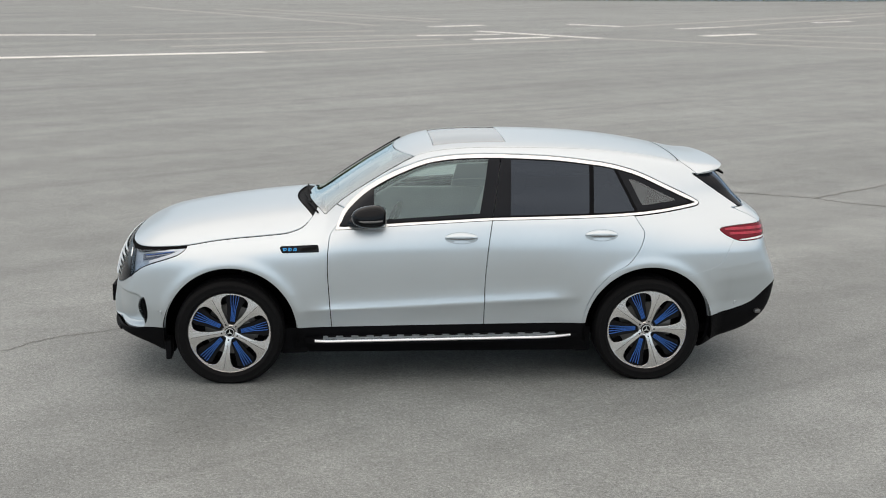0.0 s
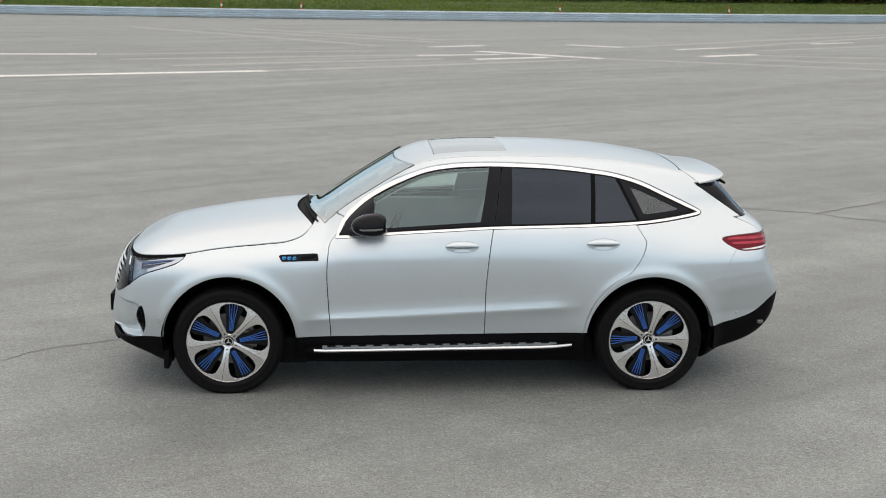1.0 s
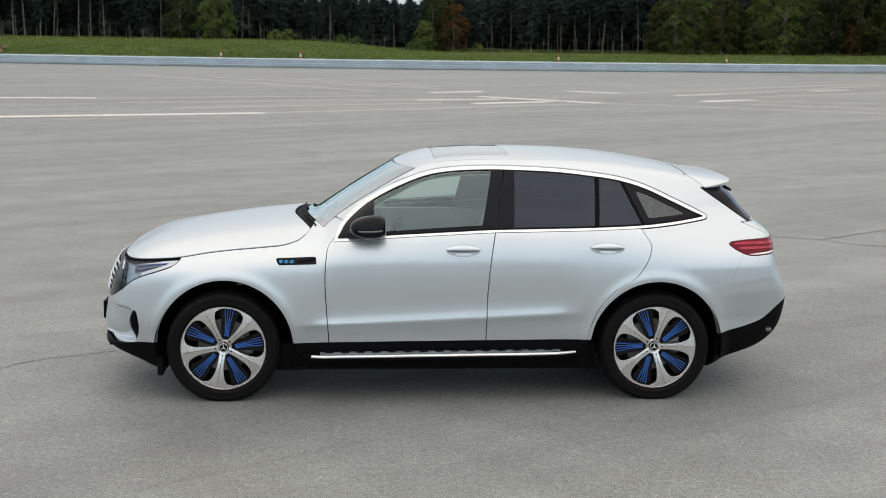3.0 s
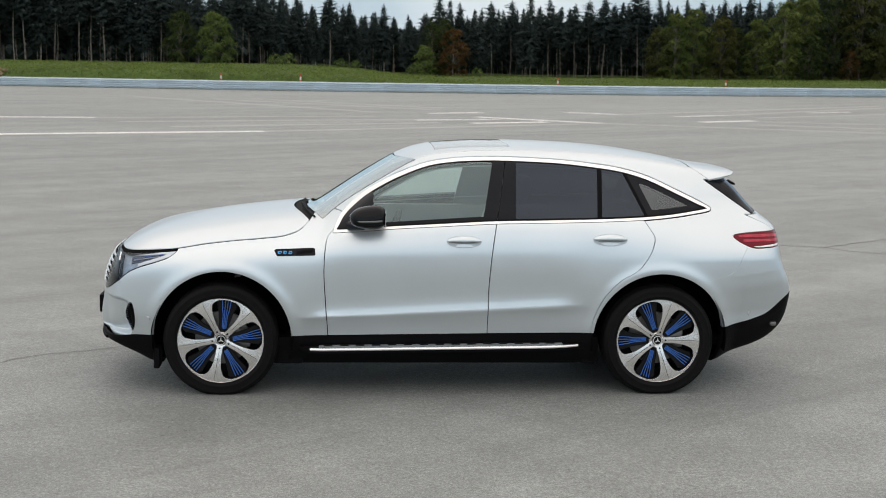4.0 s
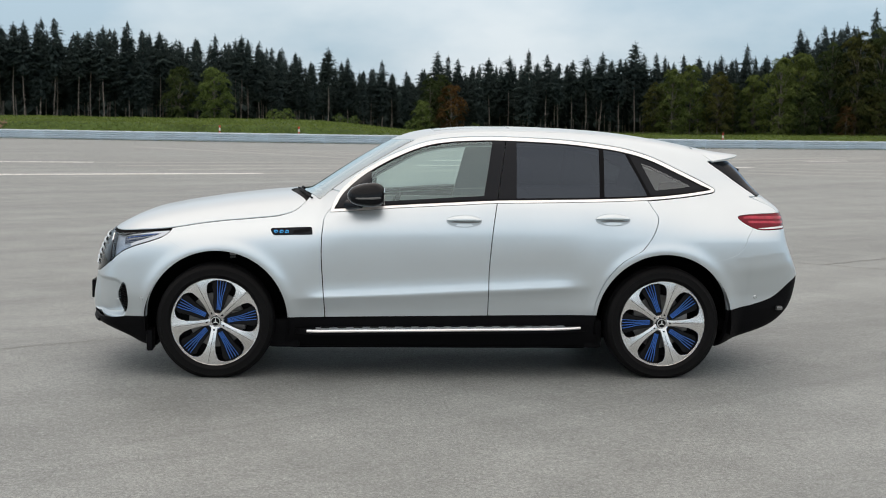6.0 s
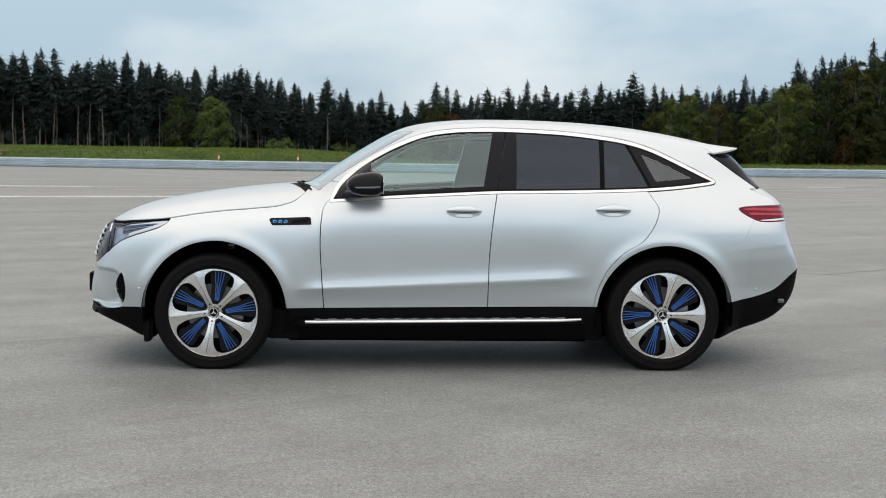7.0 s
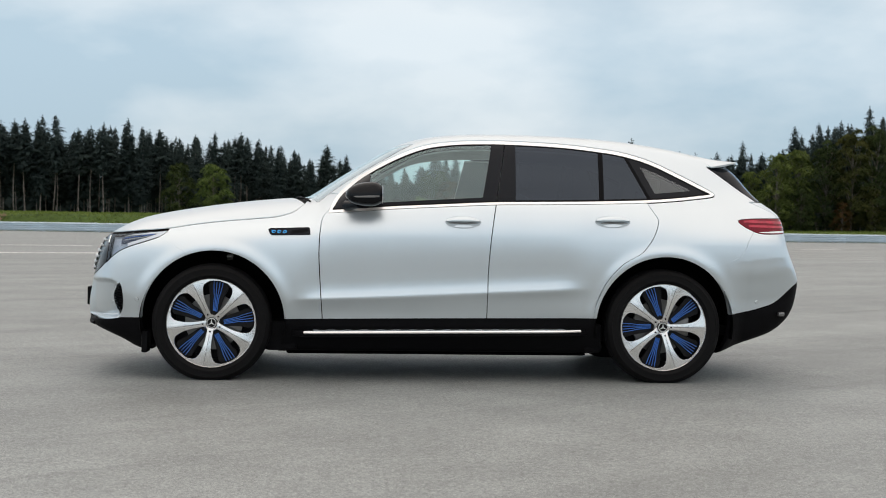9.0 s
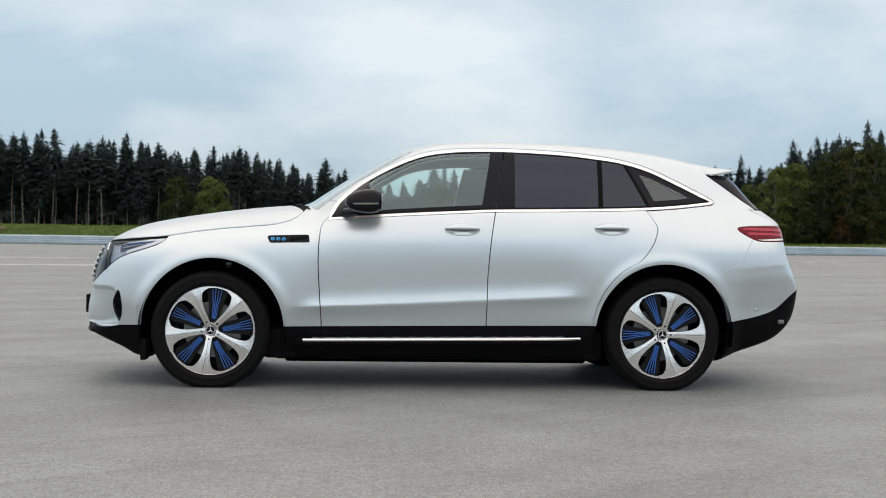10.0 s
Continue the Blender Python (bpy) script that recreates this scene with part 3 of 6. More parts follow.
cladding_top = spline((-2.6, 0.372), (-2.15, 0.374), (-1.86, 0.381), (-1.43, 0.383), (-0.98, 0.383), (-0.743, 0.386), (0.301, 0.400), (0.98, 0.407), (1.45, 0.41),
                      (1.877, 0.436), (2.108, 0.476), (2.238, 0.524), (2.33, 0.605), (2.6, 0.72))
screen_edge = spline((-1.2, 0.78), (-0.95, 0.99), (-0.81, 1.103), (-0.689, 1.203), (-0.6, 1.2655), (-0.45, 1.361), (-0.302, 1.449), (-0.217, 1.497), (-0.17, 1.519), (-0.05, 1.56), (0.3, 1.64))
WINDOWS = rounded([(-0.708, 1.059), (-0.69, 1.060), (-0.466, 1.076), (-0.288, 1.090), (0.07, 1.111), (0.348, 1.126), (0.613, 1.132), (0.978, 1.141), (1.307, 1.154), (1.528, 1.171),
                   (1.70, 1.191), (1.785, 1.203), (1.808, 1.214), (1.80, 1.230), (1.718, 1.274), (1.566, 1.345), (1.377, 1.430), (1.189, 1.483), (1.0, 1.510), (0.815, 1.529), (0.63, 1.539),
                   (0.419, 1.545), (0.26, 1.544), (0.077, 1.534), (-0.105, 1.504), (-0.287, 1.434), (-0.467, 1.336), (-0.574, 1.257), (-0.660, 1.172), (-0.703, 1.088)], 4)
HEADLAMP = rounded([(-2.115, 0.900), (-2.08, 0.908), (-1.954, 0.921), (-1.80, 0.935), (-1.722, 0.939), (-1.715, 0.934), (-1.76, 0.897), (-1.848, 0.864), (-1.952, 0.83), (-2.022, 0.797), (-2.074, 0.757),
                    (-2.102, 0.728), (-2.106, 0.76), (-2.112, 0.84)], 4)
TAILLAMP = rounded([(1.948, 1.045), (1.965, 1.056), (2.057, 1.064), (2.218, 1.068), (2.42, 1.068), (2.43, 1.02), (2.42, 0.972), (2.243, 0.968), (2.12, 0.966), (2.06, 0.977), (2.0, 1.004), (1.96, 1.03)], 4)
SURROUND = rounded([(-2.100, 0.905), (-2.14, 0.905), (-2.40, 0.900), (-2.42, 0.64), (-2.30, 0.625), (-2.235, 0.632), (-2.17, 0.675), (-2.106, 0.728), (-2.100, 0.75), (-2.096, 0.85)], 3)
VENT = rounded([(-2.018, 0.597), (-2.046, 0.555), (-2.058, 0.51), (-2.042, 0.44), (-2.020, 0.402), (-1.998, 0.422), (-1.988, 0.482), (-1.992, 0.54), (-2.004, 0.588)], 4)
BADGE = rounded([(-1.088, 0.948), (-1.08, 0.953), (-0.95, 0.958), (-0.84, 0.962), (-0.828, 0.956), (-0.825, 0.925), (-0.832, 0.917), (-0.95, 0.914), (-1.05, 0.911), (-1.07, 0.915)], 4)


def side(p):
    return p[:, 0], np.abs(p[:, 1]), p[:, 2]


def arch(p, grow=0.0):
    x, _, z = side(p)
    return np.maximum(ARCHES[0][2] + grow - np.hypot(x - ARCHES[0][0], z - ARCHES[0][1]), ARCHES[1][2] + grow - np.hypot(x - ARCHES[1][0], z - ARCHES[1][1]))


def above_cladding(p):
    return cladding_top(p[:, 0]) + GAP - p[:, 2]


def below_cladding(p):
    return p[:, 2] - cladding_top(p[:, 0]) + GAP


def in_shape(shape, shrink=0.0):
    return lambda p: inside(shape, p[:, 0], p[:, 2]) + shrink


def off_shape(shape, grow=0.0):
    return lambda p: grow - inside(shape, p[:, 0], p[:, 2])


def hood_rear(a):
    return -0.99 + 0.150 * (a / 0.7) ** 2


def screen_base(a):
    return -0.905 + 0.14 * (a / 0.68) ** 2


def screen_top(a):
    return -0.30 + 0.15 * (a / 0.6) ** 2


def is_screen(p):
    x, a, z = side(p)
    return np.maximum.reduce((screen_edge(x) - z, screen_base(a) - x, x - screen_top(a)))


def is_cowl(p):
    x, a, z = side(p)
    return np.maximum.reduce((hood_rear(a) - x, x - screen_base(a), hood_seam(x) + 0.01 - z, screen_edge(x) - 0.03 - z))


def is_hood(p):
    x, a, z = side(p)
    return np.maximum(x - hood_rear(a), hood_seam(x) - z)


def is_roof(p):
    x, a, z = side(p)
    return np.maximum.reduce((a - 0.553 + 0.045 * smooth(1.2, 1.9, x), screen_top(a) - x, x - 1.697, 1.40 - z))


def is_rear_glass(p):
    x, a, z = side(p)
    return np.maximum.reduce((-((x - 1.79) * 0.225 + (z - 1.400) * 0.335) / 0.4036, 1.180 - z, z - 1.405))


def is_tailgate(p):
    x, a, z = side(p)
    return np.maximum.reduce((2.05 - x, a - 0.64, 0.74 - z, z - 1.175))


def is_grille(p):
    x, a, z = side(p)
    return inside(SURROUND, x, z)


def behind_seam(p):
    """Above zero where the roof spoiler takes over from roof and body side."""
    x, a, z = side(p)
    return np.where(z > 1.402, x - 1.818 + (z - 1.403) * 1.40, -1.0)


def off(test, grow=GAP):
    return lambda p: grow - test(p)


def on(test, shrink=GAP):
    return lambda p: test(p) + shrink


def below_hood(p):
    x, a, z = side(p)
    return np.where(x < -0.65, z - hood_seam(x) + GAP, -1.0)


def wing_top(x):
    return 1.183 - 0.12 * (x + 0.655)


def front_x(y, z):
    lo, hi = -2.6, -1.6
    for _ in range(30):
        mid = (lo + hi) / 2
        if form(np.array([mid]), np.array([y]), np.array([z]))[0] > 0:
            lo = mid
        else:
            hi = mid
    return lo


def side_y(x, z):
    lo, hi = -1.3, -0.2
    for _ in range(30):
        mid = (lo + hi) / 2
        if form(np.array([x]), np.array([mid]), np.array([z]))[0] > 0:
            lo = mid
        else:
            hi = mid
    return lo


def top_z(x, y):
    lo, hi = 0.5, 1.9
    for _ in range(30):
        mid = (lo + hi) / 2
        if form(np.array([x]), np.array([y]), np.array([mid]))[0] > 0:
            hi = mid
        else:
            lo = mid
    return lo


car = tagged(new("car"), "silver five-door electric crossover car parked on grey asphalt", "car")

both_sides = ((False, "left"), (True, "right"))
panel("hood", [on(is_hood, 0.0050)], PAINT, car, "silver painted hood", both=True)
panel("roof_panel", [on(is_roof, 0.0065), lambda p: 0.003 - np.maximum.reduce((np.abs(p[:, 1]) - 0.43, np.abs(p[:, 0] - 0.225) - 0.255))], PAINT, car, "silver painted roof", both=True)
for far, _ in both_sides:
    panel("roof_joint", [lambda p: np.abs(is_roof(p)) - 0.010, lambda p: -0.16 - p[:, 0], lambda p: p[:, 0] - 1.692, lambda p: 0.4 - np.abs(p[:, 1])], BLACK_TRIM, car, "dark joint along the roof edge", mirrored=far, lip=0.0, lift=-0.004)
panel("hood_joint", [lambda p: np.abs(is_hood(p)) - 0.010, lambda p: p[:, 0] + 0.90], DARK, car, "dark joint round the hood", both=True, lip=0.0, lift=-0.007)
panel("sunroof", [on(is_roof), lambda p: np.maximum.reduce((np.abs(p[:, 1]) - 0.427, np.abs(p[:, 0] - 0.225) - 0.252))], SUNROOF, car, "grey glass sunroof", both=True)
panel("windscreen", [on(is_screen, 0.002)], SCREEN, car, "clear laminated windscreen", both=True, lip=0.004).visible_shadow = False
panel("windscreen_frit", [on(is_screen, 0.002), lambda p: -np.maximum(is_screen(p), -1) - 0.035], BLACK_GLOSS, car, "black glass border", both=True, lip=0.0, lift=-0.006)
panel("cowl", [on(is_cowl, -0.004)], BLACK_TRIM, car, "black plastic cowl below the windscreen", both=True, lift=-0.012)
panel("tailgate", [on(is_tailgate), off_shape(TAILLAMP, GAP), off(is_rear_glass)], PAINT, car, "silver painted tailgate", both=True)
panel("rear_window", [on(is_rear_glass), lambda p: np.abs(p[:, 1]) - 0.53], PRIVACY, car, "dark tinted rear window", both=True, lip=0.004)
panel("front_grille", [on(is_grille), off(is_hood)], BLACK_GLOSS, car, "gloss black grille panel", both=True)
panel("front_lip", [below_cladding, arch, lambda p: p[:, 0] + 1.43], BLACK_TRIM, car, "black plastic lower lip", both=True, lift=-0.004)
panel("rear_skirt", [below_cladding, arch, lambda p: 1.44 - p[:, 0]], BLACK_TRIM, car, "black plastic rear skirt", both=True, lift=-0.002)
panel("floor_tray", [below_cladding, arch, lambda p: np.abs(p[:, 0]) - 1.43, lambda p: np.abs(p[:, 1]) - 0.70], DARK, car, "dark underbody tray", both=True, source=ROUGH_SKIN)

for far, _ in both_sides:
    cut = dict(mirrored=far)
    panel("front_bumper", [lambda p: p[:, 0] - bumper_front(p[:, 2]) + 0.0014, above_cladding, arch, below_hood, off_shape(HEADLAMP, 0.0055), off(is_grille), off_shape(VENT, 0.002)],
          PAINT, car, "silver painted front bumper half", **cut)
    panel("front_wing", [lambda p: bumper_front(p[:, 2]) + 0.0014 - p[:, 0], lambda p: p[:, 0] - door_front(p[:, 2]) + GAP, above_cladding, arch, below_hood, off_shape(HEADLAMP, GAP),
                         off(is_screen), off(is_cowl), lambda p: p[:, 2] - wing_top(p[:, 0]) + GAP], PAINT, car, "silver painted front wing", **cut)
    door = panel("front_door", [lambda p: door_front(p[:, 2]) + GAP - p[:, 0], lambda p: p[:, 0] - door_middle(p[:, 2]) + GAP, above_cladding, off_shape(WINDOWS, 0.003),
                                lambda p: p[:, 2] - belt(p[:, 0]) - 0.03], PAINT, car, "silver painted front door", **cut)
    back_door = panel("rear_door", [lambda p: door_middle(p[:, 2]) + GAP - p[:, 0], lambda p: p[:, 0] - door_rear(p[:, 2]) + GAP, above_cladding, off_shape(WINDOWS, 0.003),
                                    lambda p: p[:, 2] - belt(p[:, 0]) - 0.03, lambda p: arch(p, 0.024)], PAINT, car, "silver painted rear door", **cut)

    def body_zone(p):
        x, a, z = side(p)
        door_side = np.minimum(door_rear(z) + GAP - x, belt(x) + 0.015 - z)
        door_arc = np.minimum(door_side, np.maximum(arch(p, 0.024) * -1 + GAP, 0.6 - x))
        pillar = np.minimum(-0.65 - x, wing_top(x) + GAP - z)
        return np.maximum(door_arc, pillar)

    panel("body_side", [body_zone, off_shape(WINDOWS, 0.0075), above_cladding, arch, off(is_roof, 0.0055), off(is_screen), off(is_cowl), off(is_rear_glass), off(is_tailgate), off_shape(TAILLAMP, GAP),
                        lambda p: np.where(p[:, 2] < 0.985, p[:, 0] - bumper_rear(p[:, 2]) + 0.002, -1.0), lambda p: -0.86 - p[:, 0], behind_seam], PAINT, car, "silver body side with roof rail and rear quarter", **cut)
    panel("rear_bumper", [lambda p: bumper_rear(p[:, 2]) + 0.002 - p[:, 0], lambda p: p[:, 2] - 0.985, above_cladding, arch, off(is_tailgate), off_shape(TAILLAMP, GAP)], PAINT, car, "silver painted rear bumper half", **cut)
    panel("sill_cover", [below_cladding, arch, lambda p: np.abs(p[:, 0]) - 1.43, lambda p: 0.70 - np.abs(p[:, 1])], BLACK_TRIM, car, "black plastic sill cover", lift=-0.006, **cut)
    panel("chrome_strip", [in_shape(WINDOWS, 0.0015), lambda p: -0.0215 + 0.006 * (1 - smooth(0.01, 0.05, p[:, 2] - belt(p[:, 0]))) - inside(WINDOWS, p[:, 0], p[:, 2])], CHROME, car, "bright strip round the side windows", lift=0.0015, lip=0.008, **cut)
    panel("window_seal", [in_shape(WINDOWS, 0.0155), off_shape(WINDOWS, -0.028)], BLACK_TRIM, car, "black rubber window seal", lip=0.01, **cut)
    glass = [in_shape(WINDOWS, 0.025)]
    front_edge = lambda p: 0.260 + (p[:, 2] - 1.138) * 0.202
    rear_edge = lambda p: 0.474 + (p[:, 2] - 1.142) * 0.044
    rail_a = lambda p: 1.015 + (p[:, 2] - 1.151) * 0.052
    rail_b = lambda p: 1.047 + (p[:, 2] - 1.151) * 0.052
    slant_a = lambda p: 1.344 - (p[:, 2] - 1.165) * 0.493
    slant_b = lambda p: 1.366 - (p[:, 2] - 1.165) * 0.493
    panel("front_side_window", glass + [lambda p: p[:, 0] - front_edge(p), lambda p: -0.455 - p[:, 0], lambda p: belt(p[:, 0]) + 0.045 - p[:, 2]], WINDOW, car, "clear front side window", lip=0.004, lift=-0.003, **cut).visible_shadow = False
    panel("window_base", glass + [lambda p: p[:, 0] - front_edge(p), lambda p: -0.455 - p[:, 0], lambda p: p[:, 2] - belt(p[:, 0]) - 0.045], BLACK_GLOSS, car, "dark band at the foot of the front window", lift=-0.003, **cut)
    panel("mirror_triangle", glass + [lambda p: p[:, 0] + 0.452], BLACK_GLOSS, car, "black triangle in front of the side window", lift=0.001, **cut)
    panel("front_door_pillar", glass + [lambda p: front_edge(p) - p[:, 0], lambda p: p[:, 0] - door_middle(p[:, 2]) + GAP], BLACK_GLOSS, car, "gloss black pillar cover", **cut)
    panel("rear_door_pillar", glass + [lambda p: door_middle(p[:, 2]) + GAP - p[:, 0], lambda p: p[:, 0] - rear_edge(p)], BLACK_GLOSS, car, "gloss black pillar cover", **cut)
    panel("rear_side_window", glass + [lambda p: rear_edge(p) + 0.002 - p[:, 0], lambda p: p[:, 0] - rail_a(p)], PRIVACY, car, "dark tinted rear side window", lip=0.004, lift=-0.003, **cut)
    panel("window_divider", glass + [lambda p: rail_a(p) + 0.002 - p[:, 0], lambda p: p[:, 0] - rail_b(p) + 0.002], BLACK_TRIM, car, "black window divider", **cut)
    panel("rear_vent_window", glass + [lambda p: rail_b(p) - p[:, 0], lambda p: p[:, 0] - slant_a(p)], PRIVACY, car, "dark tinted fixed rear window", lip=0.004, lift=-0.003, **cut)
    panel("quarter_seal", glass + [lambda p: slant_a(p) + 0.002 - p[:, 0], lambda p: p[:, 0] - slant_b(p)], BLACK_TRIM, car, "black slanted seal", lift=-0.004, **cut)
    panel("quarter_border", glass + [lambda p: slant_b(p) + 0.002 - p[:, 0], lambda p: -np.maximum.reduce((inside(WINDOWS, p[:, 0], p[:, 2]) + 0.058, slant_b(p) + 0.05 - p[:, 0]))], BLACK_GLOSS, car, "black border of the quarter window", lift=-0.003, **cut)
    panel("quarter_window", glass + [lambda p: np.maximum.reduce((inside(WINDOWS, p[:, 0], p[:, 2]) + 0.058, slant_b(p) + 0.05 - p[:, 0]))], SMOKED, car, "smoked quarter window", lip=0.003, lift=-0.004, **cut)
    panel("rear_wing_blade", [on(is_rear_glass), lambda p: 0.533 - np.abs(p[:, 1])], BLACK_GLOSS, car, "gloss black blade beside the rear window", **cut)
    # lamps
    panel("lamp_gasket", [in_shape(HEADLAMP, -0.005), off(is_hood, 0.001), off(is_grille), lambda p: np.minimum(-0.002 - inside(HEADLAMP, p[:, 0], p[:, 2]), is_hood(p) - 0.016)], DARK, car, "black gap round the headlight", lip=0.0, lift=-0.004, **cut)
    lamp = panel("headlight", [in_shape(HEADLAMP, 0.001), off(is_hood, 0.014), off(is_grille)], LAMP_CLEAR, car, "headlight with clear cover and blue inner bars", lip=0.02, **cut)
    lamp.visible_shadow = False
    panel("reflector", [in_shape(HEADLAMP, 0.002), off(is_hood, 0.012), off(is_grille)], LAMP_BLUE, lamp, "dark blue reflector", lip=0.0, lift=-0.026, **cut)
    upper = lambda p: p[:, 2] - 0.915 - (p[:, 0] + 1.85) * 0.13
    panel("light_strip", [in_shape(HEADLAMP, 0.004), lambda p: -inside(HEADLAMP, p[:, 0], p[:, 2]) - 0.021, lambda p: -1.965 - p[:, 0], off(is_hood, 0.015), lambda p: np.minimum(upper(p), -1.83 - p[:, 0])],
          LAMP_WHITE, lamp, "white daytime light strip", lip=0.006, lift=-0.0025, **cut)
    panel("lamp_core", [in_shape(HEADLAMP, 0.018), lambda p: -2.02 - p[:, 0], lambda p: 0.862 + (p[:, 0] + 1.95) * 0.17 - p[:, 2], lambda p: p[:, 2] - 0.899 - (p[:, 0] + 1.95) * 0.12], LAMP_CORE, lamp, "dark blue projector housing", lip=0.006, lift=-0.019, **cut)
    for k in range(3):
        bm = bmesh.new()
        run = [(x, 0.873 + k * 0.011 + (x + 1.95) * (0.17 - 0.02 * k)) for x in np.linspace(-1.99, -1.825 + 0.025 * k, 8)]
        tube(bm, [(x, (side_y(x, z) + 0.013) * (-1 if far else 1), z) for x, z in run], [0.0024] * 8, 5)
        part("lamp_bar", bm, DISC if k != 1 else BLUE, lamp, "thin light bar")
    panel("grille_frame", [on(is_grille), off(is_hood), lambda p: -0.010 - is_grille(p), lambda p: 0.85 - p[:, 2], lambda p: p[:, 2] - 0.893, lambda p: -2.16 - p[:, 0]], CHROME, car, "bright upright end of the grille", lift=0.004, lip=0.01, **cut)
    rear_lamp = panel("tail_light", [in_shape(TAILLAMP, 0.001), lambda p: p[:, 2] - 1.08, lambda p: 0.52 - np.abs(p[:, 1])], LAMP_DARK_RED, car, "red tail light wrapping round the corner", lip=0.02, **cut)
    for z0, half, x0 in ((1.043, 0.0085, 1.985), (1.013, 0.0075, 2.015)):
        panel("red_band", [in_shape(TAILLAMP, 0.009), lambda p: np.abs(p[:, 2] - z0 + 0.02 * (p[:, 0] - 2.2)) - half, lambda p: x0 - p[:, 0], lambda p: 0.53 - np.abs(p[:, 1])], LAMP_RED, rear_lamp, "bright red band", lip=0.0, lift=0.001, **cut)
    panel("white_band", [in_shape(TAILLAMP, 0.005), lambda p: np.abs(p[:, 2] - 0.977 - 0.06 * (p[:, 0] - 2.2)) - 0.006, lambda p: 2.08 - p[:, 0], lambda p: 0.53 - np.abs(p[:, 1])], LAMP_WHITE, rear_lamp, "white reversing band", lip=0.0, lift=0.0015, **cut)
    vent = panel("air_vent", [in_shape(VENT, 0.001), lambda p: 0.62 - np.abs(p[:, 1])], DARK, car, "black ribbed air vent in the bumper", lift=-0.02, lip=0.0, **cut)
    for k in range(11):
        z = 0.413 + k * 0.0165
        xs = np.linspace(-2.07, -1.97, 200)
        xs = xs[inside(VENT, xs, np.full(200, z)) < -0.002]
        bm = bmesh.new()
        tube(bm, [(x, (side_y(x, z) + 0.004) * (-1 if far else 1), z) for x in np.linspace(xs[0], xs[-1], 5)], [0.0035] * 5, 5)
        part("rib", bm, BLACK_TRIM, vent)
    badge = panel("badge", [in_shape(BADGE)], BLACK_GLOSS, car, "black badge plate on the front wing", lift=0.005, lip=0.006, **cut)
    for k in range(3):
        x0 = -1.052 + k * 0.034
        panel("badge_mark", [lambda p: np.maximum(np.abs(p[:, 0] - x0) - 0.0125, np.abs(p[:, 2] - 0.933) - 0.009), lambda p: 0.0085 - np.maximum(np.abs(p[:, 0] - x0 - 0.001), np.abs(p[:, 2] - 0.933) * 1.55)],
              BADGE_BLUE, badge, "plain blue mark", lift=0.007, lip=0.001, **cut)
    panel("badge_fin", [lambda p: np.maximum(np.abs(p[:, 0] + 0.893) - 0.055, np.abs(p[:, 2] - 0.938 - 0.12 * (p[:, 0] + 0.89)) - 0.009)], BLACK_TRIM, badge, "raised fin", lift=0.009, lip=0.004, **cut)
    for hx, hz, owner in ((0.138, 1.013, door), (1.096, 1.030, back_door)):
        # the recess is not cut: a flat grey oval carries its shade as colour
        panel("handle_cup", [lambda p: np.hypot((p[:, 0] - hx) / 0.114, (p[:, 2] - hz + 0.002) / 0.040) - 1], TREAD, owner, "grey oval on the door, coloured as the shade of the handle recess", lift=0.0008, lip=0.0, **cut)
        # a flat darker sliver paints the shade under the grip
        panel("handle_gap", [lambda p: np.hypot((p[:, 0] - hx) / 0.104, (p[:, 2] - hz + 0.008) / 0.0070) - 1], STEEL, owner, "dark sliver on the door, coloured as the shade under the grip", lift=0.0016, lip=0.0, **cut)
        panel("handle_strip", [lambda p: np.hypot((p[:, 0] - hx) / 0.066, (p[:, 2] - hz + 0.027) / 0.0095) - 1], PAINT, owner, "bright lower lip of the handle", lift=0.006, lip=0.006, **cut)
        bm = bmesh.new()
        bmesh.ops.create_uvsphere(bm, u_segments=28, v_segments=14, radius=1)
        yy = side_y(hx, hz)
        for v in bm.verts:
            x, y, z = v.co
            v.co = (hx + 0.112 * x, (yy - 0.008 + 0.030 * y) * (-1 if far else 1), hz + 0.006 + (0.032 if z > 0 else 0.009) * z * (1 - 0.25 * x * x))
        part("handle", bm, PAINT, owner, "silver door handle")
    for sx, sz in ((-1.898, 0.499), (2.088, 0.519), (-2.062, 0.472)):
        at = np.array([[sx, side_y(sx, sz), sz]])
        out = Vector(slope_of(at)[0]).normalized()
        turn = Vector((0, -1, 0)).rotation_difference(out).to_matrix().to_4x4()
        sensor = None
        for nm, mat, prof in (("parking_sensor", DARK, [(0.0, -0.0010), (0.0130, -0.0010), (0.0135, 0.004)]), ("sensor_face", PAINT, [(0.0, -0.0030), (0.0105, -0.0030), (0.0125, -0.0010), (0.0125, 0.004)])):
            bm = bmesh.new()
            lathe(bm, prof, 20)
            bmesh.ops.transform(bm, matrix=Matrix.Diagonal((1, -1 if far else 1, 1, 1)) @ Matrix.Translation(Vector(at[0])) @ turn, verts=bm.verts[:])
            sensor = part(nm, bm, mat, sensor or car, "round parking sensor")

# what lies behind the gaps
not_windows = [off_shape(WINDOWS, -0.03), off(is_screen, -0.03), off(is_rear_glass, -0.03), arch, off_shape(HEADLAMP, 0.0)]
panel("inner_shell", not_windows, DARK, car, "dark inner body shell", both=True, lip=0.0, lift=-0.036, source=ROUGH_SKIN)
panel("cabin_lining", [off_shape(WINDOWS, -0.032), off(is_screen, -0.03), off(is_rear_glass, -0.03), lambda p: belt(p[:, 0]) + 0.02 - p[:, 2], lambda p: -0.72 - p[:, 0], lambda p: p[:, 0] - 2.0], LINING, car, "pale cabin lining", both=True, lip=0.0, lift=-0.048, source=ROUGH_SKIN)


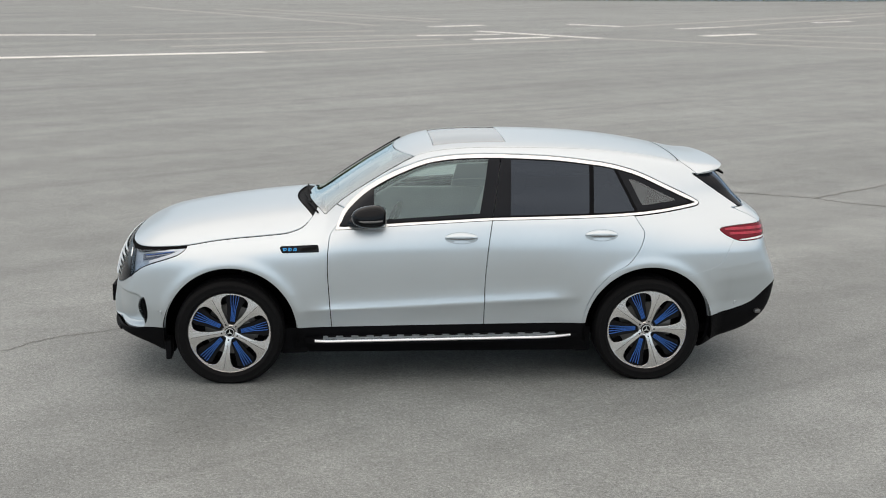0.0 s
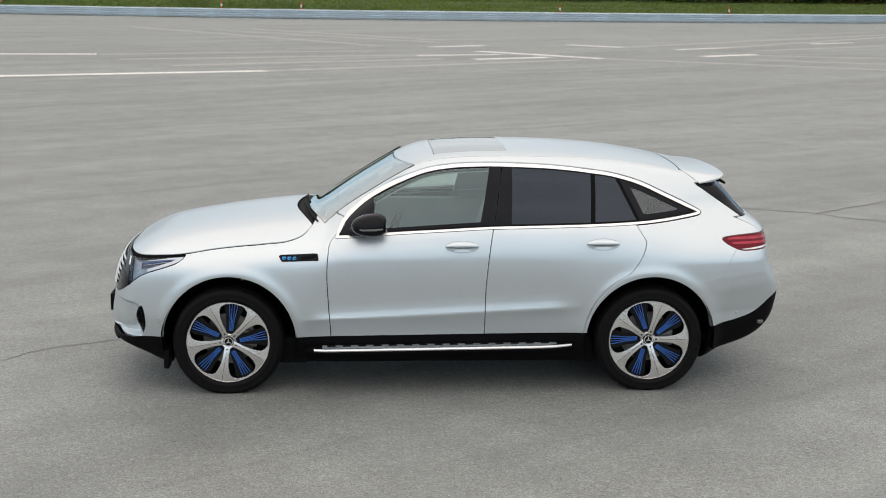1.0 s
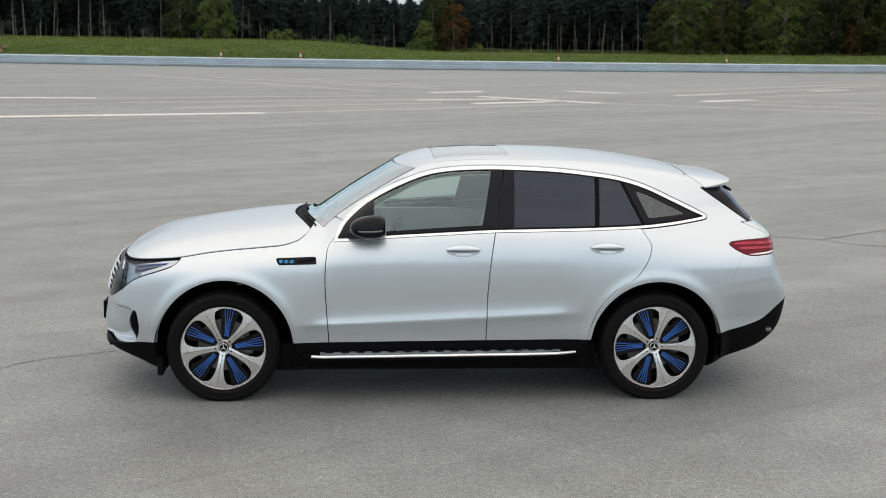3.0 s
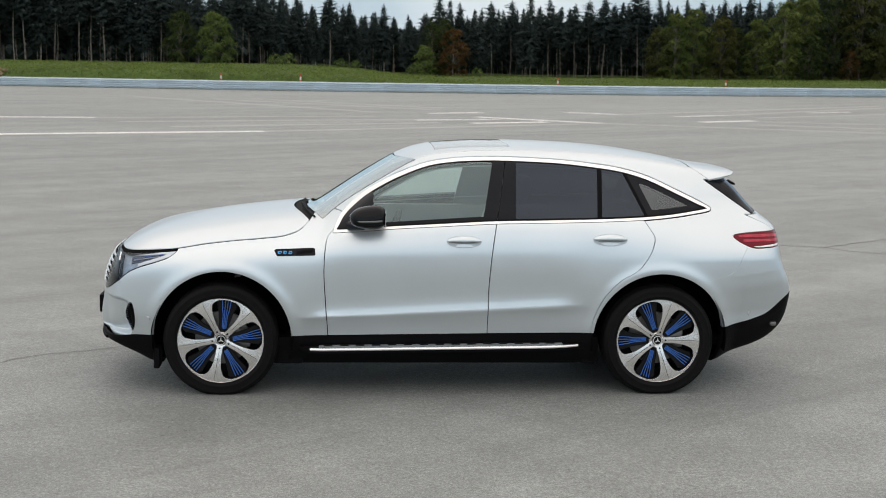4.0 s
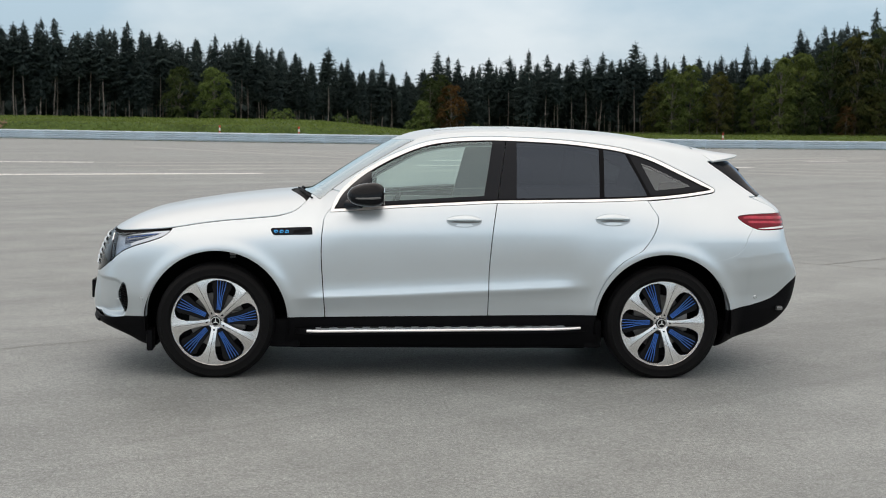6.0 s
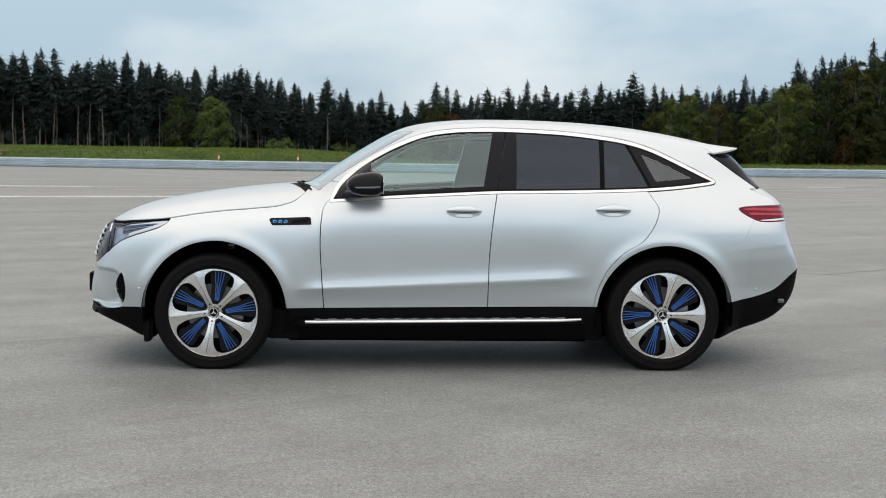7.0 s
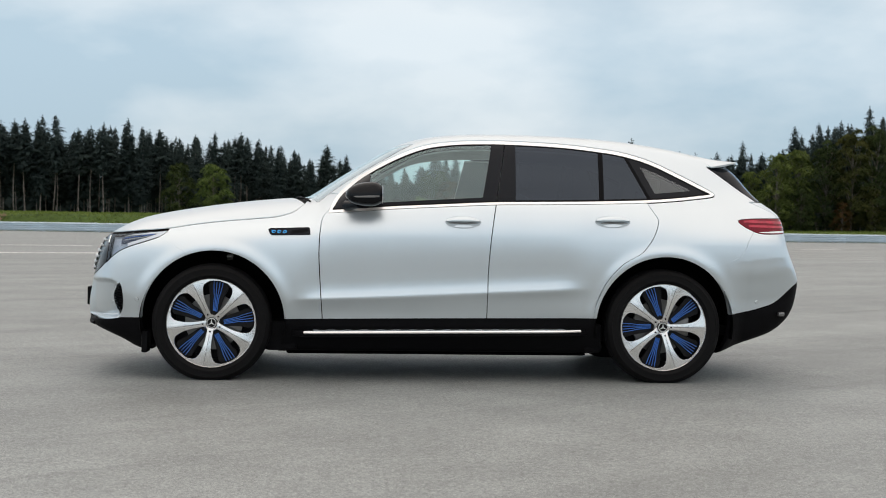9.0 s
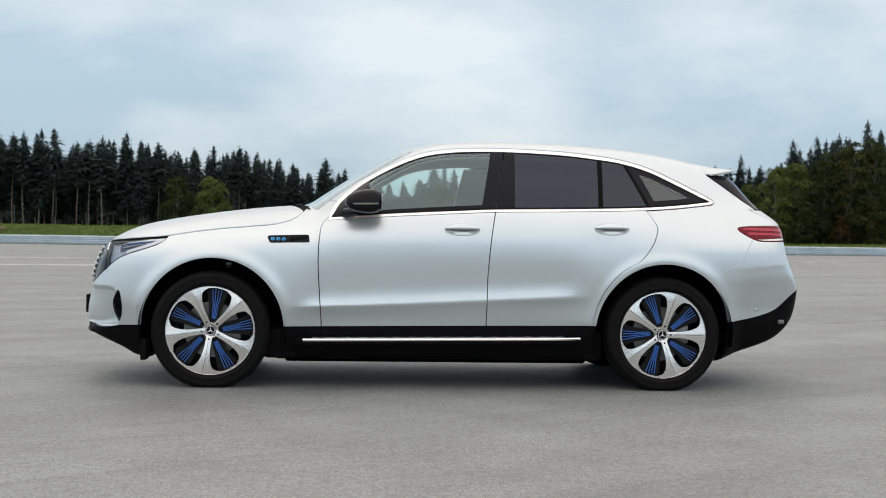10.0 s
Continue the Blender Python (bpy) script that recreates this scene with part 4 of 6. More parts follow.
# cabin side of the middle pillars
for far, _ in both_sides:
    panel("pillar_lining", [lambda p: 1.05 - p[:, 2], lambda p: p[:, 2] - 1.50, lambda p: (0.205 if far else 0.285) + (p[:, 2] - 1.138) * 0.202 - p[:, 0], lambda p: p[:, 0] - 0.50 - (p[:, 2] - 1.142) * 0.044], FABRIC, car, "grey inner pillar lining", lip=0.02, lift=-0.045, mirrored=far, source=ROUGH_SKIN)

# grille bars
for z in (0.69, 0.725, 0.76, 0.795, 0.83, 0.865):
    bm = bmesh.new()
    w = 0.60 - 0.5 * max(0, 0.78 - z)
    ys = [w * (k / 10 - 1) for k in range(21)]
    tube(bm, [(front_x(y, z) - 0.010, y, z) for y in ys], [0.0075] * 21, 6)
    part("grille_bar", bm, CHROME, car, "bright grille bar")
for sgn in (-1, 1):
    for k in range(1, 7):
        bm = bmesh.new()
        y = sgn * k * 0.075
        tube(bm, [(front_x(y, z) - 0.004, y, z) for z in (0.67, 0.74, 0.81, 0.88)], [0.004] * 4, 5)
        part("grille_stay", bm, BLACK_GLOSS, car)
bm = bmesh.new()
box(bm, front_x(0, 0.47) - 0.013, front_x(0, 0.47) + 0.03, -0.265, 0.265, 0.425, 0.545, 0.006)
part("plate_holder", bm, BLACK_TRIM, car, "blank black number plate holder")
bm = bmesh.new()
ys = [0.66 * (k / 14 - 1) for k in range(29)]
tube(bm, [(front_x(y, 0.335) + 0.004, y, 0.335) for y in ys], [0.012] * 29, 8)
part("splitter", bm, BLACK_TRIM, car, "gloss black splitter edge")
for sgn in (-1, 1):
    bm = bmesh.new()
    box(bm, -1.868, -1.830, sgn * 0.80 - 0.075, sgn * 0.80 + 0.075, 0.165, 0.30, 0.010)
    part("wind_deflector", bm, BLACK_TRIM, car, "black rubber deflector ahead of the wheel")
    bm = bmesh.new()
    box(bm, 2.250, 2.292, sgn * 0.66 - 0.07, sgn * 0.66 + 0.07, 0.425, 0.452, 0.008)
    part("rear_trim", bm, STEEL, car, "bright trim piece in the rear skirt")

for sgn in (-1, 1):
    for x0, x1 in ((-1.11, -0.90), (0.94, 1.06)):
        bm = bmesh.new()
        box(bm, x0, x1, sgn * 0.70 - 0.12, sgn * 0.70 + 0.12, 0.180, 0.37, 0.03)
        part("mud_guard", bm, BLACK_TRIM, car, "black plastic mud guard")

# spoiler: flush with the roof and the body sides at its seam, drawn out to a thin lip over the rear window
bm = bmesh.new()
drop_at = [(y, top_z(1.76, 0.0) - top_z(1.76, y)) for y in (0.0, 0.15, 0.3, 0.4, 0.47, 0.52, 0.56, 0.59)]
ACROSS = [-1, -0.985, -0.965, -0.94, -0.91, -0.87, -0.8, -0.7, -0.55, -0.35, -0.15]
ACROSS = ACROSS + [0.0] + [-q for q in reversed(ACROSS)]
upper, lower = [], []
for q in ACROSS:
    e = abs(q)
    x0 = 1.703 + 0.115 * smooth(0.88, 1.0, e)
    x1 = 2.066 - 0.045 * e ** 2 - 0.055 * e ** 8
    up_row, low_row = [], []
    for j in range(13):
        x = x0 + (x1 - x0) * j / 12
        wide_at = float(np.interp(x, (1.70, 1.76, 1.818, 1.90, 1.966), (0.545, 0.575, 0.597, 0.584, 0.556)))
        z_side = float(np.interp(x, (1.70, 1.818, 1.966), (1.478, 1.4045, 1.432)))
        centre = float(np.interp(x, (1.70, 1.75, 1.80, 1.85, 1.90, 2.0, 2.066), (1.508, 1.4975, 1.487, 1.477, 1.468, 1.454, 1.447)))
        fall = 1 - 0.55 * float(smooth(1.82, 2.0, x))
        y = q * wide_at
        z = centre - fall * float(np.interp(min(e, 0.93) * wide_at, *zip(*drop_at)))
        z = z + (z_side - z) * float(smooth(0.86, 1.0, e)) + 0.001
        up_row.append(bm.verts.new((x, y, z)))
        under = 1.403 + (z - 0.008 - 1.403) * max(0.0, x - 1.80) / (x1 - 1.80)
        low_row.append(bm.verts.new((x - (0.004 if j == 12 else 0.0), y * 0.997, min(z - 0.008, under))))
    upper.append(up_row), lower.append(low_row)
for r, q in zip(upper, upper[1:]):
    for j in range(12):
        bm.faces.new((r[j], r[j + 1], q[j + 1], q[j]))
for r, q in zip(lower, lower[1:]):
    for j in range(12):
        bm.faces.new((r[j], q[j], q[j + 1], r[j + 1]))
for k in range(len(ACROSS) - 1):
    bm.faces.new((upper[k][12], lower[k][12], lower[k + 1][12], upper[k + 1][12]))
    bm.faces.new((upper[k + 1][0], lower[k + 1][0], lower[k][0], upper[k][0]))
for k in (0, -1):
    for j in range(12):
        bm.faces.new((upper[k][j], lower[k][j], lower[k][j + 1], upper[k][j + 1]))
part("roof_spoiler", bm, PAINT, car, "silver roof spoiler over the rear window")
panel("spoiler_joint", [lambda p: np.abs(behind_seam(p)) - 0.012], DARK, car, "dark joint ahead of the spoiler", both=True, lip=0.0, lift=-0.007)

# black lining of the far windscreen pillar, which shows over the glass from above
bm = bmesh.new()
run = [float(q) for q in np.linspace(-0.79, -0.22, 14)]
tube(bm, [(x, -side_y(x, float(screen_edge(x))) - 0.012, float(screen_edge(x)) + 0.004) for x in run], [0.017] * 14, 8)
part("pillar_trim", bm, BLACK_TRIM, car, "black trim strip along the windscreen pillar")

# wipers and mirrors
for pts in (((-0.925, -0.25), (-0.875, -0.46), (-0.835, -0.60)), ((-0.945, 0.10), (-0.92, -0.12), (-0.89, -0.36)), ((-0.93, 0.5), (-0.92, 0.25), (-0.90, 0.0))):
    bm = bmesh.new()
    tube(bm, [(x, y, top_z(x, y) + 0.003) for x, y in pts], [0.005, 0.007, 0.007], 6)
    part("wiper", bm, BLACK_TRIM, car, "black windscreen wiper")
bm = bmesh.new()
tube(bm, [(2.08, 0.0, 1.325), (2.12, -0.02, 1.345), (2.135, -0.12, 1.335)], [0.014, 0.014, 0.008], 8)
part("rear_wiper", bm, BLACK_TRIM, car, "black rear wiper")
for sgn in (-1, 1):
    bm = bmesh.new()
    bmesh.ops.create_uvsphere(bm, u_segments=28, v_segments=18, radius=1)
    for v in bm.verts:
        x, y, z = v.co
        p = [math.copysign(abs(c) ** 0.82, c) for c in (x, y, z)]
        taper = 0.84 + 0.14 * p[0] if p[0] < 0.6 else 0.92
        v.co = (-0.484 + 0.122 * min(p[0], 0.88), sgn * (0.995 + 0.095 * p[1] * (1.0 - 0.1 * p[2])), 1.172 + (0.094 if p[2] > 0 else 0.082) * p[2] * taper + 0.004 * p[0])
    shell = part("mirror_housing", bm, MIRROR_BLACK, car, "gloss black door mirror housing")
    bm = bmesh.new()
    tube(bm, [(-0.60, sgn * 0.85, 1.105), (-0.565, sgn * 0.90, 1.108), (-0.52, sgn * 0.955, 1.115)], [0.034, 0.028, 0.026], 10)
    part("mirror_arm", bm, BLACK_GLOSS, shell, "gloss black arm")
    bm = bmesh.new()
    tube(bm, [(-0.585, sgn * 1.05, 1.162), (-0.53, sgn * 1.091, 1.158), (-0.45, sgn * 1.094, 1.160), (-0.400, sgn * 1.075, 1.163)], [0.004, 0.007, 0.008, 0.006], 6)
    part("turn_signal", bm, material("signal_grey", (0.13, 0.135, 0.14), 0.2, 0.2) if sgn < 0 else bpy.data.materials["signal_grey"], shell, "thin grey turn signal strip")
    bm = bmesh.new()
    box(bm, -0.380, -0.3755, sgn * 0.995 - 0.07, sgn * 0.995 + 0.07, 1.120, 1.225, 0.002)
    part("mirror_glass", bm, material("mirror", (0.9, 0.9, 0.9), 0.02, 1.0) if sgn < 0 else bpy.data.materials["mirror"], shell, "mirror glass")

# running boards
for sgn in (-1, 1):
    bm = bmesh.new()
    up, low = [], []
    n = 24
    top_in, top_out, low_out, low_in = [], [], [], []
    for k in range(n + 1):
        x = -0.93 + 1.90 * k / n
        z = 0.322 + 0.0125 * x
        s = max(0.0, 1 - min(1, (x + 0.93) / 0.13, (0.97 - x) / 0.30)) ** 2
        yo = 0.952 - 0.085 * s
        top_in.append(bm.verts.new((x, sgn * 0.80, z + 0.004))), top_out.append(bm.verts.new((x, sgn * yo, z)))
        low_out.append(bm.verts.new((x, sgn * (yo - 0.006), z - 0.032))), low_in.append(bm.verts.new((x, sgn * 0.78, z - 0.05)))
    for a, b in ((top_in, top_out), (top_out, low_out), (low_out, low_in), (low_in, top_in)):
        for k in range(n):
            bm.faces.new((a[k], a[k + 1], b[k + 1], b[k]))
    bm.faces.new((top_in[0], top_out[0], low_out[0], low_in[0])), bm.faces.new((top_in[n], low_in[n], low_out[n], top_out[n]))
    board = part("running_board", bm, BLACK_TRIM, car, "running board below the doors")
    bm = bmesh.new()
    pts = []
    for k in range(25):
        x = -0.855 + 1.755 * k / 24
        s = max(0.0, 1 - min(1, (x + 0.93) / 0.13, (0.97 - x) / 0.30)) ** 2
        pts.append((x, sgn * (0.955 - 0.085 * s), 0.317 + 0.0125 * x))
    tube(bm, pts, [0.010] * 25, 8)
    part("edge_strip", bm, CHROME, board, "bright front edge")
    bm = bmesh.new()
    rows_of = []
    for k in range(21):
        x = -0.80 + 1.60 * k / 20
        s = max(0.0, 1 - min(1, (x + 0.93) / 0.16, (0.97 - x) / 0.34)) ** 2
        z = 0.322 + 0.0125 * x + 0.005
        rows_of.append([bm.verts.new((x, sgn * (0.85 + 0.01 * s), z + 0.002)), bm.verts.new((x, sgn * (0.945 - 0.085 * s), z))])
    for r, q in zip(rows_of, rows_of[1:]):
        bm.faces.new((r[0], r[1], q[1], q[0]))
    bmesh.ops.solidify(bm, geom=bm.faces[:], thickness=0.003)
    part("tread_plate", bm, TREAD, board, "brushed metal tread plate")
    for k in range(15):
        bm = bmesh.new()
        x = -0.74 + 1.46 * k / 14
        z = 0.322 + 0.0125 * x + 0.0045
        box(bm, x - 0.028, x + 0.028, sgn * 0.882 - 0.014, sgn * 0.882 + 0.014, z, z + 0.007, 0.002)
        part("rubber_pad", bm, RUBBER, board, "black rubber pad")

# wheel houses
for cx, cz, r in ARCHES:
    for sgn in (-1, 1):
        bm = bmesh.new()
        n = 40
        rr = r + 0.004
        out, mid, inn = [], [], []
        for k in range(n + 1):
            t = math.pi * (1.12 * k / n - 0.06)
            for lst, y, q in ((out, 0.905, rr), (mid, 0.86, rr + 0.012), (inn, 0.58, rr + 0.012)):
                lst.append(bm.verts.new((cx + q * math.cos(t), sgn * y, cz + q * math.sin(t))))
        for a, b in ((out, mid), (mid, inn)):
            for k in range(n):
                bm.faces.new((a[k], a[k + 1], b[k + 1], b[k]))
        bm.faces.new(inn)
        part("wheel_arch_liner", bm, DARK, car, "black felt wheel arch liner")

for x, z in ((-1.335, 0.772),):
    for sgn in (-1, 1):
        bm = bmesh.new()
        box(bm, x - 0.022, x + 0.016, sgn * 0.70 - 0.03, sgn * 0.70 + 0.03, z - 0.010, z + 0.010, 0.007)
        tube(bm, [(x - 0.02, sgn * 0.735, z - 0.022), (x + 0.018, sgn * 0.735, z - 0.016)], [0.006, 0.006], 8)
        part("suspension_mount", bm, STEEL, car, "grey metal suspension mount under the arch")


# wheels
def spoke_meshes():
    """One spoke with its sector of the rim, one black insert and its four fins, to be shared by all."""
    half = spline((0.03, 0.020), (0.08, 0.0185), (0.120, 0.0200), (0.154, 0.0240), (0.178, 0.0290), (0.20, 0.0355), (0.222, 0.0450), (0.240, 0.0570), (0.252, 0.0730), (0.261, 0.0960), (0.267, 0.125), (0.269, 0.18), (0.29, 0.4), ease=0.005)
    r, t = np.linspace(0.034, 0.2775, 42), np.linspace(-radians(36), radians(36), 41)
    R, A = np.meshgrid(r, t, indexing="ij")
    P = np.stack((R * np.cos(A), np.zeros(R.shape), R * np.sin(A)), 2).reshape(-1, 3)
    i, j = np.meshgrid(np.arange(41), np.arange(40), indexing="ij")
    q = (i * 41 + j).ravel()
    T = np.concatenate((np.stack((q, q + 1, q + 42), 1), np.stack((q, q + 42, q + 41), 1)))
    P, T = clip(P, T, lambda p: np.abs(np.arctan2(p[:, 2], p[:, 0])) * np.hypot(p[:, 0], p[:, 2]) - half(np.hypot(p[:, 0], p[:, 2])))
    rad = np.hypot(P[:, 0], P[:, 2])
    P[:, 1] = -0.066 - 0.020 * (rad / 0.27) ** 2
    n = np.cross(P[T[0, 1]] - P[T[0, 0]], P[T[0, 2]] - P[T[0, 0]])
    if n[1] > 0:
        T = T[:, ::-1]
    N = np.stack((-0.148 * P[:, 0] / rad * (rad / 0.27), -np.ones(len(P)), -0.148 * P[:, 2] / rad * (rad / 0.27)), 1)
    # each spoke is dished along its length and has two facets that meet on its centre line
    facet = np.clip(P[:, 2] / 0.012, -1, 1)
    N[:, 2] += 0.13 * facet
    N[:, 0] += 0.22 * (rad - 0.16) / 0.11
    N /= np.linalg.norm(N, axis=1)[:, None]
    P, T, N = with_lip(P, T, N, 0.020)
    sp = link("spoke", P, T, ALLOY, normals=N)
    bm = bmesh.new()
    plate(bm, [(0.055, -0.018), (0.09, -0.032), (0.17, -0.046), (0.235, -0.066), (0.258, -0.05), (0.264, 0.0), (0.258, 0.05), (0.235, 0.066), (0.17, 0.046), (0.09, 0.032), (0.055, 0.018)], -0.054, -0.040, 0.003)
    ins = part("insert", bm, WHEEL_BLACK, None)
    fins = []
    for s in (-1.5, -0.5, 0.5, 1.5):
        bm = bmesh.new()
        rows = []
        for r, o in ((0.075, 0.0075), (0.12, 0.0085), (0.165, 0.0100), (0.19, 0.0135), (0.225, 0.0165), (0.258, 0.0185)):
            c = s * o + 0.006 * (r - 0.16) / 0.1
            rows.append([bm.verts.new((r, -0.054, c - 0.0026)), bm.verts.new((r, -0.060, c - 0.0019)), bm.verts.new((r, -0.060, c + 0.0019)), bm.verts.new((r, -0.054, c + 0.0026))])
        for a, b in zip(rows, rows[1:]):
            for j in range(3):
                bm.faces.new((a[j], a[j + 1], b[j + 1], b[j]))
        bm.faces.new(rows[0]), bm.faces.new(rows[-1][::-1])
        fins.append(part("fin", bm, BLUE, None, smooth=False))
    # no groove is cut: a thin dark bar paints its shade along the spoke
    bm = bmesh.new()
    tube(bm, [(r, -0.0659 - 0.020 * (r / 0.27) ** 2, 0.0) for r in np.linspace(0.075, 0.262, 8)], [0.0011] * 8, 4)
    shade_line = part("spoke_groove", bm, DARK, None)
    meshes = sp.data, ins.data, [f.data for f in fins], shade_line.data
    for ob in (sp, ins, shade_line, *fins):
        bpy.data.objects.remove(ob)
    return meshes


SPOKE = spoke_meshes()


HUB = 0.3565


def wheel_parts(phase):
    hub = new("wheel")
    hub.parent = car
    tagged(hub, "alloy wheel with five silver spokes and blue fins")
    bm = bmesh.new()
    lathe(bm, [(0.276, -0.088), (0.282, -0.098), (0.296, -0.1065), (0.298, -0.1095), (0.302, -0.1105), (0.304, -0.1095), (0.325, -0.113), (0.335, -0.1125), (0.3365, -0.1145), (0.340, -0.1138), (0.343, -0.110), (0.356, -0.102), (0.365, -0.089), (0.370, -0.070), (0.3715, -0.045), (0.3685, -0.044), (0.3685, -0.036), (0.372, -0.035),
               (0.372, 0.035), (0.3685, 0.036), (0.3685, 0.044), (0.3715, 0.045), (0.370, 0.070), (0.365, 0.089), (0.356, 0.102), (0.325, 0.112), (0.282, 0.098), (0.266, 0.085), (0.262, 0.0), (0.264, -0.08)], 96, True)
    for v in bm.verts:
        d = v.co.z + HUB - 0.001
        v.co.z = 0.001 - HUB + 0.5 * (d + math.hypot(d, 0.006))
    part("tyre", bm, RUBBER, hub, "black road tyre")
    bm = bmesh.new()
    lathe(bm, [(0.271, -0.074), (0.273, -0.085), (0.277, -0.091), (0.2805, -0.091), (0.2815, -0.084), (0.276, -0.076)], 96, True)
    part("rim_edge", bm, ALLOY, hub, "machined rim edge")
    bm = bmesh.new()
    lathe(bm, [(0.268, -0.078), (0.262, -0.05), (0.245, -0.01), (0.240, 0.09), (0.10, 0.095), (0.0, 0.095)], 64)
    part("barrel", bm, WHEEL_BLACK, hub, "black wheel barrel")
    bm = bmesh.new()
    lathe(bm, [(0.065, 0.02), (0.175, 0.02), (0.175, 0.05), (0.065, 0.05)], 48, True)
    part("brake_disc", bm, STEEL, hub, "steel brake disc")
    bm = bmesh.new()
    box(bm, 0.09, 0.185, -0.012, 0.06, -0.06, 0.06, 0.012)
    part("brake_caliper", bm, STEEL, hub, "grey brake caliper")
    spoke_me, insert_me, fin_mes, shade_line_me = SPOKE
    for k in range(5):
        sp = new("spoke", spoke_me)
        sp.parent, sp.rotation_euler = hub, (0, -radians(phase + 36 + 72 * k), 0)
        tagged(sp, "machined silver spoke")
        # dark bar for the painted shade of the centre groove
        shade_line = new("spoke_groove", shade_line_me)
        shade_line.parent, shade_line.rotation_euler = hub, sp.rotation_euler
        blade = new("insert", insert_me)
        blade.parent, blade.rotation_euler = hub, (0, -radians(phase + 72 * k), 0)
        tagged(blade, "black aero insert")
        for me in fin_mes:
            fin = new("fin", me)
            fin.parent, fin.rotation_euler = hub, blade.rotation_euler
            tagged(fin, "blue fin")
        ang = radians(phase + 36 + 72 * k)
        bm = bmesh.new()
        rings = lathe(bm, [(0.0, -0.0735), (0.0045, -0.0735), (0.006, -0.070)], 12)
        bmesh.ops.translate(bm, verts=bm.verts[:], vec=(0.056 * math.cos(ang), 0, 0.056 * math.sin(ang)))
        part("wheel_bolt", bm, WHEEL_BLACK, hub, "dark wheel bolt")
    bm = bmesh.new()
    lathe(bm, [(0.0, -0.076), (0.028, -0.076), (0.0315, -0.073), (0.033, -0.064), (0.033, -0.04)], 40)
    cap = part("centre_cap", bm, WHEEL_BLACK, hub, "dark centre cap")
    bm = bmesh.new()
    lathe(bm, [(0.0255, -0.0765), (0.0265, -0.0785), (0.0295, -0.0785), (0.0305, -0.0755)], 40)
    part("cap_ring", bm, CHROME, hub, "bright ring")
    bm = bmesh.new()
    for k in range(3):
        t = radians(90 + 120 * k)
        pts = [(0.0, 0.0), (0.005 * math.cos(t - 1.05), 0.005 * math.sin(t - 1.05)), (0.026 * math.cos(t), 0.026 * math.sin(t)), (0.005 * math.cos(t + 1.05), 0.005 * math.sin(t + 1.05))]
        plate(bm, pts, -0.0795, -0.0755)
    part("cap_mark", bm, CHROME, hub, "plain bright three-armed mark", smooth=False)
    bm = bmesh.new()
    lathe(bm, [(0.030, -0.060), (0.046, -0.066), (0.052, -0.060), (0.052, -0.03)], 40)
    part("hub_ring", bm, ALLOY, hub, "silver hub")
    return hub


front_wheel, rear_wheel = wheel_parts(80), wheel_parts(108)
front_wheel.matrix_basis = pose(-1.4325, -0.815, HUB)
rear_wheel.matrix_basis = pose(1.4385, -0.815, HUB)
copy_thing(front_wheel, pose(-1.4325, 0.815, HUB, 0, 0, 180))
copy_thing(rear_wheel, pose(1.4385, 0.815, HUB, 0, 0, 180))

# cabin
bm = bmesh.new()
box(bm, -0.85, 1.9, -0.76, 0.76, 0.30, 0.36, 0.01)
part("cabin_floor", bm, DARK, car, "dark cabin floor")
# low block in place of the battery, added to keep light from under the car
bm = bmesh.new()
box(bm, -0.98, 1.0, -0.58, 0.58, 0.138, 0.20, 0.02)
part("battery_shade_block", bm, DARK, car, "dark battery case block, added under the floor to deepen the shade")
bm = bmesh.new()
box(bm, -0.80, -0.42, -0.72, 0.72, 0.70, 1.08, 0.06)
part("dashboard", bm, FABRIC, car, "dark grey dashboard")
for sgn in (-1, 1):
    bm = bmesh.new()
    box(bm, -0.62, 0.95, sgn * 0.80 - 0.035, sgn * 0.80 + 0.035, 0.42, 1.08, 0.02)
    part("door_lining", bm, FABRIC, car, "grey inner door panel")


def seat(x, y, wide, tall):
    s = new("seat")
    s.parent = car
    tagged(s, "grey upholstered car seat")
    bm = bmesh.new()
    box(bm, x - 0.52, x + 0.02, y - wide / 2, y + wide / 2, 0.50, 0.68, 0.05)
    part("cushion", bm, FABRIC, s)
    bm = bmesh.new()
    box(bm, -0.08, 0.08, -wide / 2, wide / 2, 0.0, 0.62 * tall, 0.06, pose(x + 0.02, y, 0.62, 0, 20, 0))
    part("backrest", bm, FABRIC, s)
    for hy in ((y,) if wide < 0.8 else (y - 0.36, y + 0.36)):
        bm = bmesh.new()
        box(bm, -0.05, 0.05, -0.12, 0.12, 0.0, 0.17, 0.04, pose(x + 0.24 * tall, hy, 0.62 + 0.62 * tall, 0, 12, 0))
        part("headrest", bm, FABRIC, s)


for sy in (-0.38, 0.38):
    seat(0.32, sy, 0.52, 1.0)
seat(1.22, 0.0, 1.08, 0.88)
bm = bmesh.new()
pts = [(-0.33 + 0.07 * math.sin(2 * math.pi * k / 32), -0.38 + 0.185 * math.cos(2 * math.pi * k / 32), 0.98 + 0.17 * math.sin(2 * math.pi * k / 32)) for k in range(33)]
tube(bm, pts, [0.016] * 33, 8, False)
wheel_rim = part("steering_wheel", bm, BLACK_TRIM, car, "black leather steering wheel")
bm = bmesh.new()
box(bm, -0.03, 0.03, -0.09, 0.09, -0.05, 0.05, 0.02, pose(-0.345, -0.38, 0.975, 0, -22, 0))
for dy in (-0.13, 0.13):
    box(bm, -0.012, 0.012, dy - 0.055, dy + 0.055, -0.018, 0.018, 0.005, pose(-0.335, -0.38, 0.975, 0, -22, 0))
part("steering_hub", bm, STEEL, wheel_rim, "silver steering wheel spokes")
